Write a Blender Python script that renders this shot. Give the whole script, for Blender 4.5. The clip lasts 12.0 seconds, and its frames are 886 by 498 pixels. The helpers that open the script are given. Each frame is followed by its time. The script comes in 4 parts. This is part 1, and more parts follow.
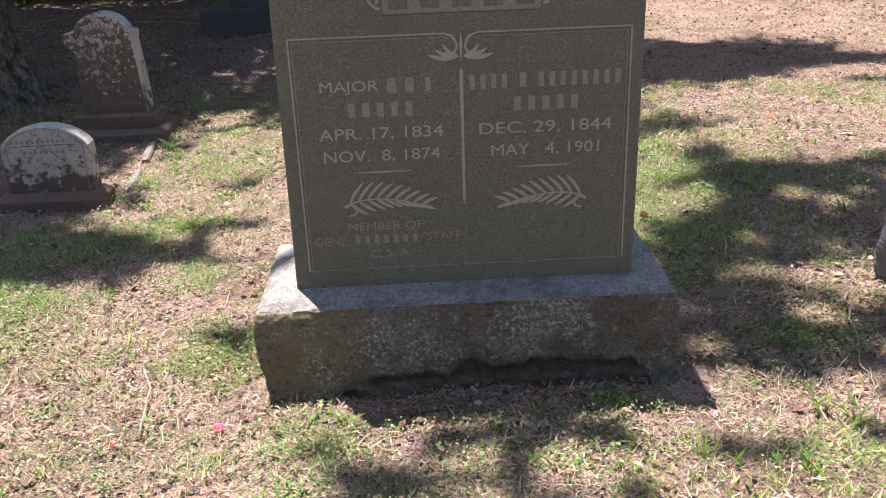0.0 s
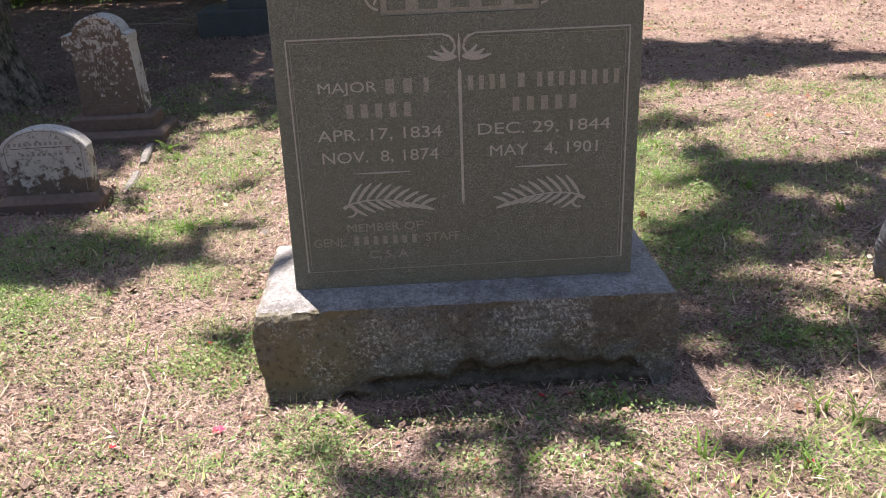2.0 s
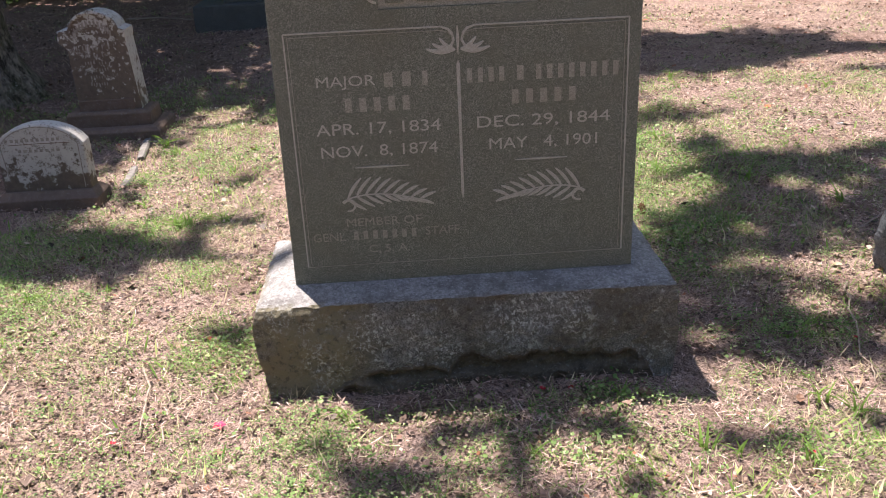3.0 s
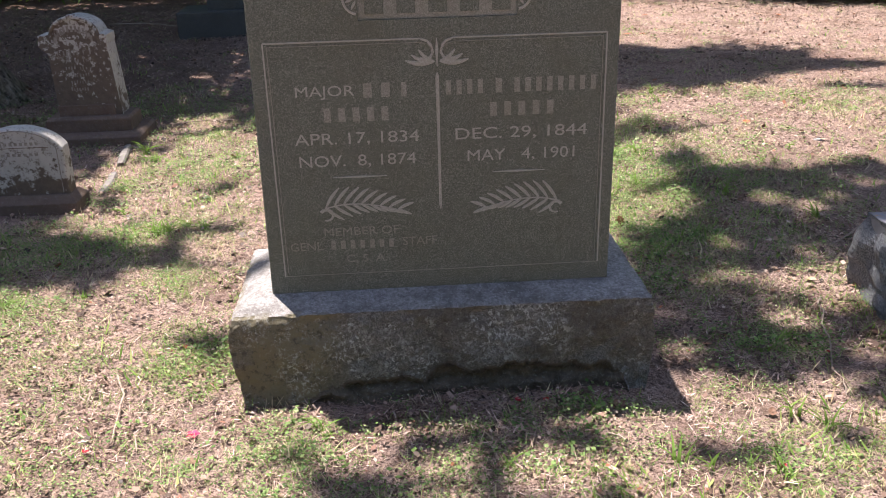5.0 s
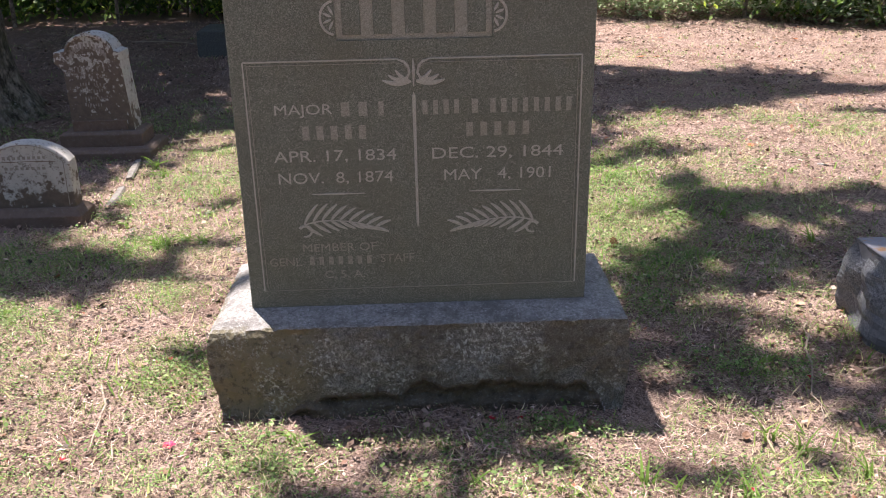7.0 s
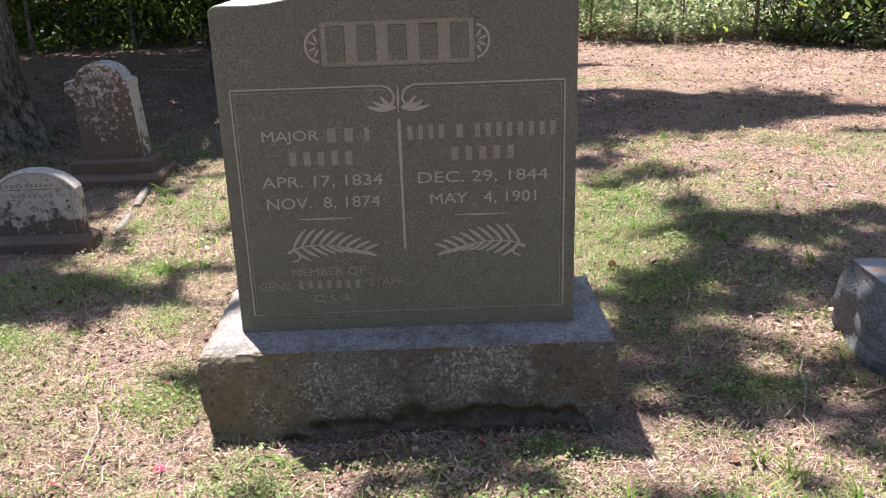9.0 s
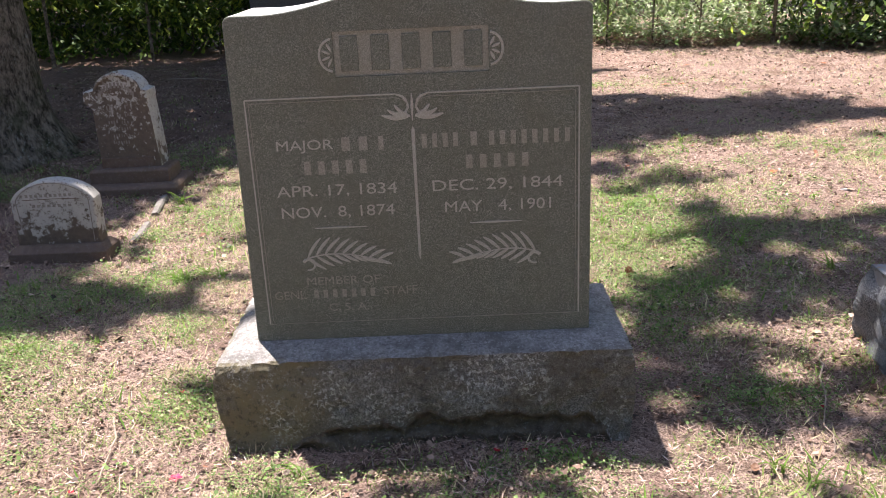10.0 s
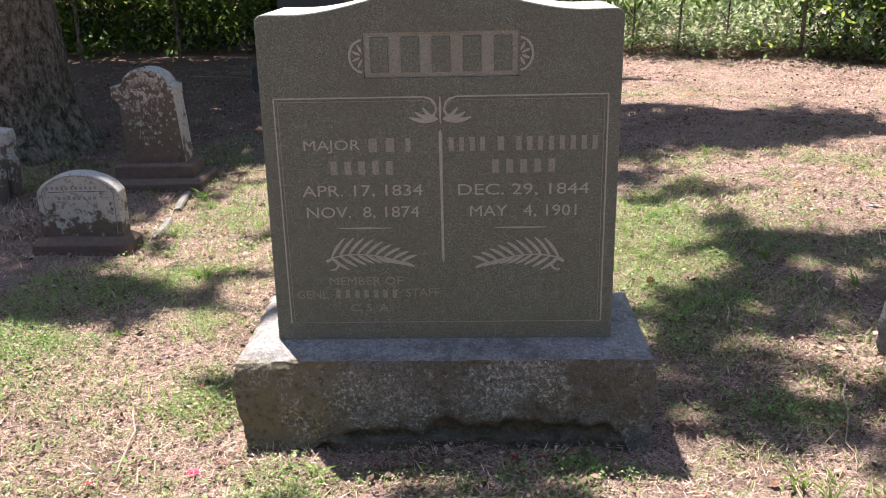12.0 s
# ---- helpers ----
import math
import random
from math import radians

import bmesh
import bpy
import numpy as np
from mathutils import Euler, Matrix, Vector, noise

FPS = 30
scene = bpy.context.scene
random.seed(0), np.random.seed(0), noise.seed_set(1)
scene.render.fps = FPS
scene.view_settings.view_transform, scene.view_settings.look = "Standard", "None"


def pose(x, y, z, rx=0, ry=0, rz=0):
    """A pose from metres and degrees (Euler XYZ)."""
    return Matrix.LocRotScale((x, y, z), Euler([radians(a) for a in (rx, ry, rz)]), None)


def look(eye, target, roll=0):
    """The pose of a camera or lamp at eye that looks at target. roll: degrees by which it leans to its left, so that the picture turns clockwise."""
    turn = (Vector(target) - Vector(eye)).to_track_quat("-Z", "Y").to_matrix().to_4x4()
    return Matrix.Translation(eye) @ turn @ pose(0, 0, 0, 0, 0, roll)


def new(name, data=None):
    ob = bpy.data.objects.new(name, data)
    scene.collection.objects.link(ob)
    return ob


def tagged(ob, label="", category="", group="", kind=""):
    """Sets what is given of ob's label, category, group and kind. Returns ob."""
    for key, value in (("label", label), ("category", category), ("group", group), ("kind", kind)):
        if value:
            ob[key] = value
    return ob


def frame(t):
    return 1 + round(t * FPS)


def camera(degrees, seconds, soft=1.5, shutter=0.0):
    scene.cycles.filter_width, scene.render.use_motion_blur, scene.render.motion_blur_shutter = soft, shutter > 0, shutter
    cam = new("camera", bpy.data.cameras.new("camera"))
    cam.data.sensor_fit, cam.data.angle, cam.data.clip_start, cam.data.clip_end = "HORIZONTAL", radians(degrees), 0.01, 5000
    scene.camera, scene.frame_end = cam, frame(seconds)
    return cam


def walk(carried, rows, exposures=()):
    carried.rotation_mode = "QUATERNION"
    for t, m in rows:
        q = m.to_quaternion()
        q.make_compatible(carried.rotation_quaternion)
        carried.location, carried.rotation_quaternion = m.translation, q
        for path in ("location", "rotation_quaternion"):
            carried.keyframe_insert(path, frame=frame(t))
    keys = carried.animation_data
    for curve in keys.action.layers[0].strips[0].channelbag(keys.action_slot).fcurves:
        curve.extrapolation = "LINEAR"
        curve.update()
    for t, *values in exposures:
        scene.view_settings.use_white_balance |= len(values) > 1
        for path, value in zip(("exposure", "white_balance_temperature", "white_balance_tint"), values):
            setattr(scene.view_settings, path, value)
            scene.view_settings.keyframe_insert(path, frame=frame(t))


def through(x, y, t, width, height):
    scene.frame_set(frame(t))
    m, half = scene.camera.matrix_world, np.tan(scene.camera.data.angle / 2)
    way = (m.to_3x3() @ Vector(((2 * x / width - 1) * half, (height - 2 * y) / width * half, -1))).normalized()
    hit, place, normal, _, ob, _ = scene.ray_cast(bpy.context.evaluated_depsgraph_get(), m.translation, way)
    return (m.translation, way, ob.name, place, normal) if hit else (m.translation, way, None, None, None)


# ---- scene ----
cam = camera(53.4, 12.0, soft=0.75)
METRES, EYE, TILT, LEAN, TURN = 0.382, 1.5, 0.0, 0.0, -1.8
ROWS = [
    (0.0, 0.0, 0.0, 0.0, -0.84, -22.7, 2.01),
    (0.5, -0.002, -0.012, 0.0075, -1.15, -22.28, 2.03),
    (1.0, 0.0054, -0.0052, 0.0117, -1.44, -22.15, 2.26),
    (1.5, 0.0133, -0.0049, 0.0138, -1.28, -22.36, 2.11),
    (2.0, -0.0041, 0.0059, -0.0022, -1.02, -22.66, 2.19),
    (2.5, -0.0181, 0.022, -0.0056, -1.14, -23.11, 2.44),
    (4.5, -0.0135, 0.0264, 0.0028, -1.81, -22.79, 1.96),
    (5.0, 0.0265, 0.0089, 0.011, -2.07, -22.52, 1.45),
    (5.5, 0.0773, -0.0158, 0.0106, -2.02, -22.48, 1.07),
    (6.0, 0.1115, -0.0321, 0.0198, -1.45, -22.17, 1.22),
    (6.5, 0.2476, -0.0379, 0.0189, -0.69, -21.59, 1.13),
    (7.0, 0.4313, -0.0739, 0.0173, -0.17, -21.21, 1.16),
    (9.0, 0.7009, -0.1178, 0.0244, 0.88, -19.62, 1.96),
    (9.5, 0.7235, -0.1098, 0.0314, 1.05, -19.2, 2.43),
    (10.0, 0.7248, -0.0973, 0.0367, 1.87, -19.21, 2.61),
    (10.5, 0.7044, -0.0688, 0.0331, 2.77, -19.3, 2.47),
    (11.0, 0.6929, -0.0539, 0.0264, 3.0, -19.25, 1.89),
    (11.5, 0.6802, -0.0724, 0.0313, 3.22, -19.01, 1.45),
    (12.0, 0.6722, -0.0931, 0.0305, 3.51, -18.87, 1.3),
]
walk(cam, [(t, pose(0, 0, EYE, TILT, LEAN, TURN) @ pose(METRES * x, METRES * y, METRES * z, 90 + pitch, roll, yaw)) for t, x, y, z, yaw, pitch, roll in ROWS], [(0.0, 1.33, 6450, 16), (6.0, 1.33, 6450, 16), (9.0, 1.42, 6450, 15), (12.0, 1.42, 6450, 15)])

# ---- light ----
SUN = Vector((-0.16, 0.226, 1.0)).normalized()
world = bpy.data.worlds.new("sky")
scene.world = world
world.use_nodes = True
wn = world.node_tree
sky = wn.nodes.new("ShaderNodeTexSky")
sky.sky_type = "NISHITA"
sky.sun_disc = False
sky.sun_elevation = math.asin(SUN.z)
sky.sun_rotation = math.atan2(SUN.x, SUN.y)
wn.nodes["Background"].inputs["Strength"].default_value = 0.08
wn.links.new(sky.outputs[0], wn.nodes["Background"].inputs["Color"])
sun_data = bpy.data.lights.new("sun", "SUN")
sun_data.energy, sun_data.angle, sun_data.color = 5.0, radians(0.53), (1.0, 0.94, 0.84)
sun = new("sun", sun_data)
sun.matrix_world = look(SUN * 30, (0, 0, 0))


# ---- materials ----
class Mat:
    """A node material in few words."""

    def __init__(self, name, rough=0.8, spec=0.3):
        self.mat = bpy.data.materials.new(name)
        self.mat.use_nodes = True
        self.nt = self.mat.node_tree
        self.out = self.nt.nodes["Material Output"]
        self.bsdf = self.nt.nodes["Principled BSDF"]
        self.bsdf.inputs["Roughness"].default_value = rough
        self.bsdf.inputs["Specular IOR Level"].default_value = spec
        self.co = self.node("ShaderNodeTexCoord").outputs["Object"]
        self.height = None

    def node(self, kind, **sets):
        n = self.nt.nodes.new(kind)
        for k, v in sets.items():
            if k in n.inputs:
                n.inputs[k].default_value = v
        return n

    def link(self, a, b):
        self.nt.links.new(a, b)

    def world_space(self):
        self.co = self.node("ShaderNodeNewGeometry").outputs["Position"]
        return self

    def noise(self, scale, detail=4.0, rough=0.55, stretch=None):
        n = self.node("ShaderNodeTexNoise", Scale=scale, Detail=detail, Roughness=rough)
        co = self.co
        if stretch:
            m = self.node("ShaderNodeMapping")
            m.inputs["Scale"].default_value = stretch
            self.link(co, m.inputs["Vector"])
            co = m.outputs[0]
        self.link(co, n.inputs["Vector"])
        return n.outputs[0]

    def cells(self, scale, feature="F1"):
        n = self.node("ShaderNodeTexVoronoi", Scale=scale)
        n.feature = feature
        self.link(self.co, n.inputs["Vector"])
        return n.outputs["Color" if feature == "F1" else "Distance"]

    def ramp(self, fac, lo, hi):
        n = self.node("ShaderNodeMapRange")
        n.inputs["From Min"].default_value, n.inputs["From Max"].default_value = lo, hi
        self.link(fac, n.inputs["Value"])
        return n.outputs[0]

    def grey(self, color):
        n = self.node("ShaderNodeRGBToBW")
        self.link(color, n.inputs[0])
        return n.outputs[0]

    def mix(self, fac, a, b, blend="MIX"):
        n = self.node("ShaderNodeMix")
        n.data_type, n.blend_type = "RGBA", blend
        for sock, v in ((n.inputs[0], fac), (n.inputs[6], a), (n.inputs[7], b)):
            if isinstance(v, (int, float)):
                sock.default_value = v
            elif isinstance(v, tuple):
                sock.default_value = (*v, 1)
            else:
                self.link(v, sock)
        return n.outputs[2]

    def times(self, a, b):
        n = self.node("ShaderNodeMath")
        n.operation = "MULTIPLY"
        for sock, v in ((n.inputs[0], a), (n.inputs[1], b)):
            if isinstance(v, (int, float)):
                sock.default_value = v
            else:
                self.link(v, sock)
        return n.outputs[0]

    def axis(self, i):
        n = self.node("ShaderNodeSeparateXYZ")
        self.link(self.co, n.inputs[0])
        return n.outputs[i]

    def island(self):
        return self.node("ShaderNodeNewGeometry").outputs["Random Per Island"]

    def bump(self, fac, strength, distance):
        n = self.node("ShaderNodeBump", Strength=strength, Distance=distance)
        self.link(fac, n.inputs["Height"])
        if self.height:
            self.link(self.height, n.inputs["Normal"])
        self.height = n.outputs[0]
        self.link(self.height, self.bsdf.inputs["Normal"])

    def color(self, c, rough=None):
        if isinstance(c, tuple):
            self.bsdf.inputs["Base Color"].default_value = (*c, 1)
        else:
            self.link(c, self.bsdf.inputs["Base Color"])
        if rough is not None:
            self.link(rough, self.bsdf.inputs["Roughness"])
        return self.mat

    def leafy(self, c, through=0.4):
        """A thin leaf that lets some light through."""
        mat = self.color(c)
        tr = self.node("ShaderNodeBsdfTranslucent")
        self.link(c, tr.inputs["Color"])
        m = self.node("ShaderNodeMixShader")
        m.inputs[0].default_value = through
        self.link(self.bsdf.outputs[0], m.inputs[1])
        self.link(tr.outputs[0], m.inputs[2])
        self.link(m.outputs[0], self.out.inputs[0])
        return mat


def granite(name, dark, mid, pale, stain, rough=0.75):
    m = Mat(name, rough)
    c = m.mix(m.ramp(m.grey(m.cells(400)), 0.2, 0.8), dark, mid)
    c = m.mix(m.times(m.ramp(m.grey(m.cells(360)), 0.7, 0.85), 0.55), c, pale)
    c = m.mix(m.times(m.ramp(m.grey(m.cells(250)), 0.7, 0.85), 0.5), c, dark)
    c = m.mix(m.times(m.ramp(m.noise(5, 6, 0.65), 0.45, 0.75), 0.55), c, stain)
    c = m.mix(m.times(m.ramp(m.noise(26, 5, 0.7), 0.4, 0.8), 0.35), c, dark)
    m.bump(m.noise(600, 2), 0.35, 0.001)
    m.bump(m.noise(60, 4), 0.15, 0.002)
    return m.color(c)


GRANITE = granite("grey_green_granite", (0.094, 0.104, 0.086), (0.207, 0.223, 0.19), (0.345, 0.358, 0.315), (0.132, 0.13, 0.097))
CUT = granite("pale_cut_granite", (0.2, 0.2, 0.17), (0.345, 0.345, 0.305), (0.44, 0.44, 0.395), (0.24, 0.235, 0.185), 0.85)
LETTER = granite("pale_letter_granite", (0.31, 0.31, 0.28), (0.43, 0.43, 0.395), (0.5, 0.5, 0.46), (0.33, 0.32, 0.27), 0.85)
# Tablet granite lightened for its top: the sun's glare is in the colour.
SUNLIT_TOP = granite("sunlit_top_granite", (0.34, 0.33, 0.35), (0.5, 0.49, 0.52), (0.58, 0.57, 0.6), (0.42, 0.4, 0.4), 0.8)
FAINT = granite("worn_letter_granite", (0.2, 0.2, 0.172), (0.32, 0.318, 0.28), (0.41, 0.41, 0.365), (0.225, 0.215, 0.165), 0.85)
DARK_GRANITE = granite("dark_grey_granite", (0.06, 0.06, 0.058), (0.13, 0.13, 0.126), (0.22, 0.22, 0.21), (0.085, 0.08, 0.072))


def base_granite():
    """Weathered rock-faced granite: lichen specks, brown damp, an ochre end and upward faces mixed paler."""
    m = Mat("weathered_base_granite", 0.85)
    c = m.mix(m.ramp(m.grey(m.cells(330)), 0.25, 0.75), (0.1, 0.095, 0.085), (0.25, 0.238, 0.215))
    c = m.mix(m.times(m.ramp(m.noise(5.5, 7, 0.7), 0.42, 0.6), 0.7), c, (0.11, 0.092, 0.068))
    ochre = m.times(m.ramp(m.noise(6.5, 6, 0.7), 0.3, 0.5), m.ramp(m.axis(0), -0.14, -0.26))
    c = m.mix(m.times(ochre, 0.85), c, (0.2, 0.172, 0.112))
    c = m.mix(m.times(m.ramp(m.noise(38, 7, 0.8), 0.53, 0.6), 0.6), c, (0.055, 0.048, 0.036))
    spots = m.times(m.ramp(m.noise(85, 8, 0.85), 0.52, 0.56), m.ramp(m.noise(4.2, 6, 0.7), 0.47, 0.58))
    c = m.mix(m.times(spots, 0.9), c, (0.52, 0.515, 0.475))
    crust = m.times(m.ramp(m.noise(24, 8, 0.8), 0.57, 0.61), m.ramp(m.axis(0), -0.3, 0.05))
    c = m.mix(m.times(crust, 0.55), c, (0.42, 0.43, 0.39))
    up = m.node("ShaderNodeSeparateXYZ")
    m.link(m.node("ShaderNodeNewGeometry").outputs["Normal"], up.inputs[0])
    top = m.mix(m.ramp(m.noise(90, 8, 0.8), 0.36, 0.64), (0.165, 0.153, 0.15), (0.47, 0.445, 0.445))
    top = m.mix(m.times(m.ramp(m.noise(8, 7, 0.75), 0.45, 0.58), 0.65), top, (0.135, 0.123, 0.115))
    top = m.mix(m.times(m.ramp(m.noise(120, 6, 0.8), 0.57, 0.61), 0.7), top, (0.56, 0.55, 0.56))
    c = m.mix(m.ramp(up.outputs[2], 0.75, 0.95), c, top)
    m.bump(m.noise(160, 4, 0.7), 0.9, 0.005)
    m.bump(m.noise(30, 5, 0.6), 0.8, 0.014)
    return m.color(c)


def shaded_hollow():
    """Broken, soil-stained stone low on the base, its colour darkened for the overhang's shade."""
    m = Mat("shaded_broken_granite", 0.7)
    c = m.mix(m.ramp(m.noise(24, 7, 0.75), 0.3, 0.7), (0.05, 0.038, 0.028), (0.18, 0.142, 0.105))
    c = m.mix(m.times(m.ramp(m.noise(110, 6, 0.8), 0.55, 0.62), 0.5), c, (0.3, 0.3, 0.27))
    m.bump(m.noise(50, 6, 0.7), 0.9, 0.012)
    return m.color(c)


HOLLOW_SHADE = shaded_hollow()


def simple(name, a, b, scale, rough=0.8, bump=0.3, depth=0.003, stretch=None):
    m = Mat(name, rough)
    n = m.noise(scale, 6, 0.65, stretch)
    c = m.mix(m.ramp(n, 0.3, 0.7), a, b)
    m.bump(n, bump, depth)
    return m.color(c)


def stained_marble(name, low, high, line, wear, cover=0.55):
    """White marble under brown stain that thickens towards its foot."""
    m = Mat(name, 0.8)
    white = m.mix(m.noise(14, 6), (0.4, 0.37, 0.345), (0.64, 0.61, 0.575))
    brown = m.mix(m.noise(30, 5, 0.7), (0.085, 0.063, 0.05), (0.24, 0.185, 0.148))
    z = m.ramp(m.axis(2), low, high)
    n = m.node("ShaderNodeMath")
    n.operation = "ADD"
    m.link(z, n.inputs[0])
    m.link(m.times(m.ramp(m.noise(line, 7, 0.68), 0.3, 0.7), wear), n.inputs[1])
    c = m.mix(m.ramp(n.outputs[0], cover, cover + 0.1), brown, white)
    c = m.mix(m.times(m.ramp(m.noise(42, 6, 0.8), 0.54, 0.6), 0.8), c, brown)
    m.bump(m.noise(90, 5, 0.7), 0.5, 0.003)
    return m.color(c)


MARBLE_LOW = stained_marble("white_marble_brown_foot", 0.0, 0.5, 15, 0.75, 0.78)
MARBLE_TALL = stained_marble("brown_weathered_marble", 0.1, 1.85, 26, 0.85, 0.78)
MARBLE_WORN = simple("worn_grey_marble", (0.2, 0.165, 0.14), (0.42, 0.38, 0.35), 60)
MARBLE_EDGE = stained_marble("pale_marble_edge", 0.0, 0.9, 16, 0.8, 0.7)


def plinth_stone():
    m = Mat("brown_plinth_stone", 0.85)
    c = m.mix(m.noise(20, 6, 0.7), (0.1, 0.066, 0.052), (0.25, 0.175, 0.138))
    c = m.mix(m.times(m.ramp(m.noise(60, 5, 0.7), 0.55, 0.7), 0.5), c, (0.3, 0.26, 0.24))
    m.bump(m.noise(70, 5, 0.7), 0.5, 0.004)
    return m.color(c)


PLINTH = plinth_stone()


CHIP = simple("pale_marble_chip", (0.28, 0.26, 0.26), (0.5, 0.47, 0.48), 30)
COPING = simple("grey_weathered_coping", (0.1, 0.09, 0.08), (0.27, 0.245, 0.235), 28)
TWIG = simple("dry_twig", (0.2, 0.14, 0.11), (0.46, 0.37, 0.31), 40, stretch=(1, 1, 0.2))
CONE = simple("pine_cone_scales", (0.12, 0.05, 0.03), (0.3, 0.13, 0.08), 60)
RUST = simple("rusty_dry_leaf", (0.28, 0.07, 0.035), (0.42, 0.16, 0.07), 50, 0.6)
TAN = simple("tan_dry_leaf", (0.28, 0.17, 0.11), (0.48, 0.35, 0.26), 50, 0.7)
BROWN = simple("brown_dry_leaf", (0.12, 0.06, 0.04), (0.26, 0.15, 0.1), 50, 0.6)
PINK = simple("magenta_petal", (0.4, 0.02, 0.07), (0.6, 0.07, 0.16), 60, 0.5)
RED = simple("red_petal", (0.3, 0.01, 0.02), (0.48, 0.03, 0.05), 60, 0.5)


def rough_granite():
    m = Mat("pitched_blue_granite", 0.7)
    c = m.mix(m.ramp(m.grey(m.cells(250)), 0.2, 0.8), (0.07, 0.072, 0.08), (0.32, 0.322, 0.345))
    c = m.mix(m.ramp(m.noise(7, 5), 0.35, 0.7), c, (0.13, 0.133, 0.15))
    m.bump(m.noise(120, 5, 0.7), 0.8, 0.004)
    return m.color(c)


def marker_top():
    m = Mat("worn_top_with_orange_lichen", 0.75)
    c = m.mix(m.noise(25, 6), (0.2, 0.195, 0.215), (0.33, 0.32, 0.35))
    c = m.mix(m.times(m.ramp(m.noise(14, 6, 0.7), 0.52, 0.62), 0.8), c, (0.36, 0.18, 0.06))
    m.bump(m.noise(120, 4), 0.4, 0.002)
    return m.color(c)


PITCHED = rough_granite()
MARKER_TOP = marker_top()


def bark_material():
    """Broken grey-brown bark with moss and pale lichen scabs."""
    m = Mat("grey_brown_bark", 0.95, 0.15)
    n = m.noise(20, 8, 0.75, (1, 1, 0.55))
    c = m.mix(m.ramp(n, 0.41, 0.6), (0.07, 0.054, 0.041), (0.4, 0.32, 0.255))
    c = m.mix(m.times(m.ramp(m.noise(4, 6, 0.7), 0.5, 0.62), 0.5), c, (0.08, 0.09, 0.038))
    scabs = m.times(m.ramp(m.noise(26, 8, 0.85, (1, 1, 0.7)), 0.55, 0.6), m.ramp(m.noise(2.5, 5, 0.7), 0.45, 0.6))
    c = m.mix(m.times(scabs, 0.85), c, (0.52, 0.5, 0.44))
    m.bump(n, 1.0, 0.06)
    return m.color(c)


BARK = bark_material()


def ground_material():
    """Pink-tan needle litter over dark brown soil, flecked at several sizes, with greener and barer stretches."""
    m = Mat("needle_litter_ground", 0.95, 0.1).world_space()
    litter = m.mix(m.ramp(m.noise(130, 5, 0.8), 0.42, 0.56), (0.06, 0.034, 0.027), (0.5, 0.355, 0.3))
    litter = m.mix(m.times(m.ramp(m.noise(320, 3, 0.75), 0.5, 0.6), 0.7), litter, (0.68, 0.52, 0.47))
    litter = m.mix(m.times(m.ramp(m.noise(48, 5, 0.75), 0.52, 0.62), 0.75), litter, (0.09, 0.054, 0.043))
    litter = m.mix(m.times(m.ramp(m.noise(19, 6, 0.8), 0.54, 0.62), 0.6), litter, (0.13, 0.082, 0.066))
    litter = m.mix(m.times(m.ramp(m.noise(31, 6, 0.8), 0.58, 0.63), 0.6), litter, (0.62, 0.47, 0.42))
    litter = m.mix(m.times(m.ramp(m.noise(9, 7, 0.82), 0.53, 0.61), 0.5), litter, (0.15, 0.1, 0.08))
    soil = m.mix(m.ramp(m.noise(110, 6, 0.8), 0.4, 0.62), (0.045, 0.027, 0.022), (0.31, 0.195, 0.16))
    soil = m.mix(m.times(m.ramp(m.noise(40, 6, 0.8), 0.56, 0.62), 0.7), soil, (0.42, 0.3, 0.26))
    c = m.mix(m.ramp(m.noise(1.6, 6, 0.7), 0.5, 0.68), litter, soil)
    # Goes over to the darker soil colours towards the back left.
    back_left_mix = m.times(m.ramp(m.axis(0), -0.9, -2.2), m.ramp(m.axis(1), 5.6, 7.2))
    c = m.mix(m.times(back_left_mix, 0.75), c, soil)
    green = m.mix(m.ramp(m.noise(90, 5, 0.8), 0.42, 0.58), (0.03, 0.038, 0.014), (0.24, 0.28, 0.11))
    c = m.mix(m.times(m.ramp(m.noise(1.3, 7, 0.75), 0.54, 0.7), 0.22), c, green)
    m.bump(m.noise(130, 5, 0.75), 0.9, 0.012)
    m.bump(m.noise(22, 6, 0.7), 0.9, 0.035)
    return m.color(c)


GROUND = ground_material()


def leaf_material(name, a, b, c3, through=0.4, rough=0.55, share=0.14):
    m = Mat(name, rough, 0.35)
    r = m.island()
    c = m.mix(m.ramp(r, 0.0, 0.8), a, b)
    c = m.mix(m.ramp(r, 1 - share, 1.0), c, c3)
    return m.leafy(c, through)


GRASS = leaf_material("grass_blades", (0.12, 0.24, 0.035), (0.33, 0.46, 0.12), (0.6, 0.58, 0.28))
DRY = leaf_material("straw_blades", (0.45, 0.34, 0.21), (0.7, 0.6, 0.4), (0.33, 0.33, 0.14), 0.25)
CLOVER = leaf_material("clover_leaves", (0.07, 0.14, 0.035), (0.27, 0.4, 0.13), (0.52, 0.58, 0.3))
NEEDLE = leaf_material("pine_needles", (0.13, 0.07, 0.05), (0.66, 0.47, 0.4), (0.86, 0.72, 0.65), 0.1, 0.6)
# The bright yellow-green quarter paints backlit leaves into the hedge's colour.
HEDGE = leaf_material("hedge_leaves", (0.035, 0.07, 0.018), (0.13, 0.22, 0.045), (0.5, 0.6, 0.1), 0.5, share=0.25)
# Brighter copy of the thicket foliage: full sun is put into its colours.
SUNLIT_LEAF = leaf_material("sunlit_thicket_leaves", (0.2, 0.29, 0.11), (0.46, 0.54, 0.3), (0.75, 0.77, 0.62), 0.45, share=0.4)
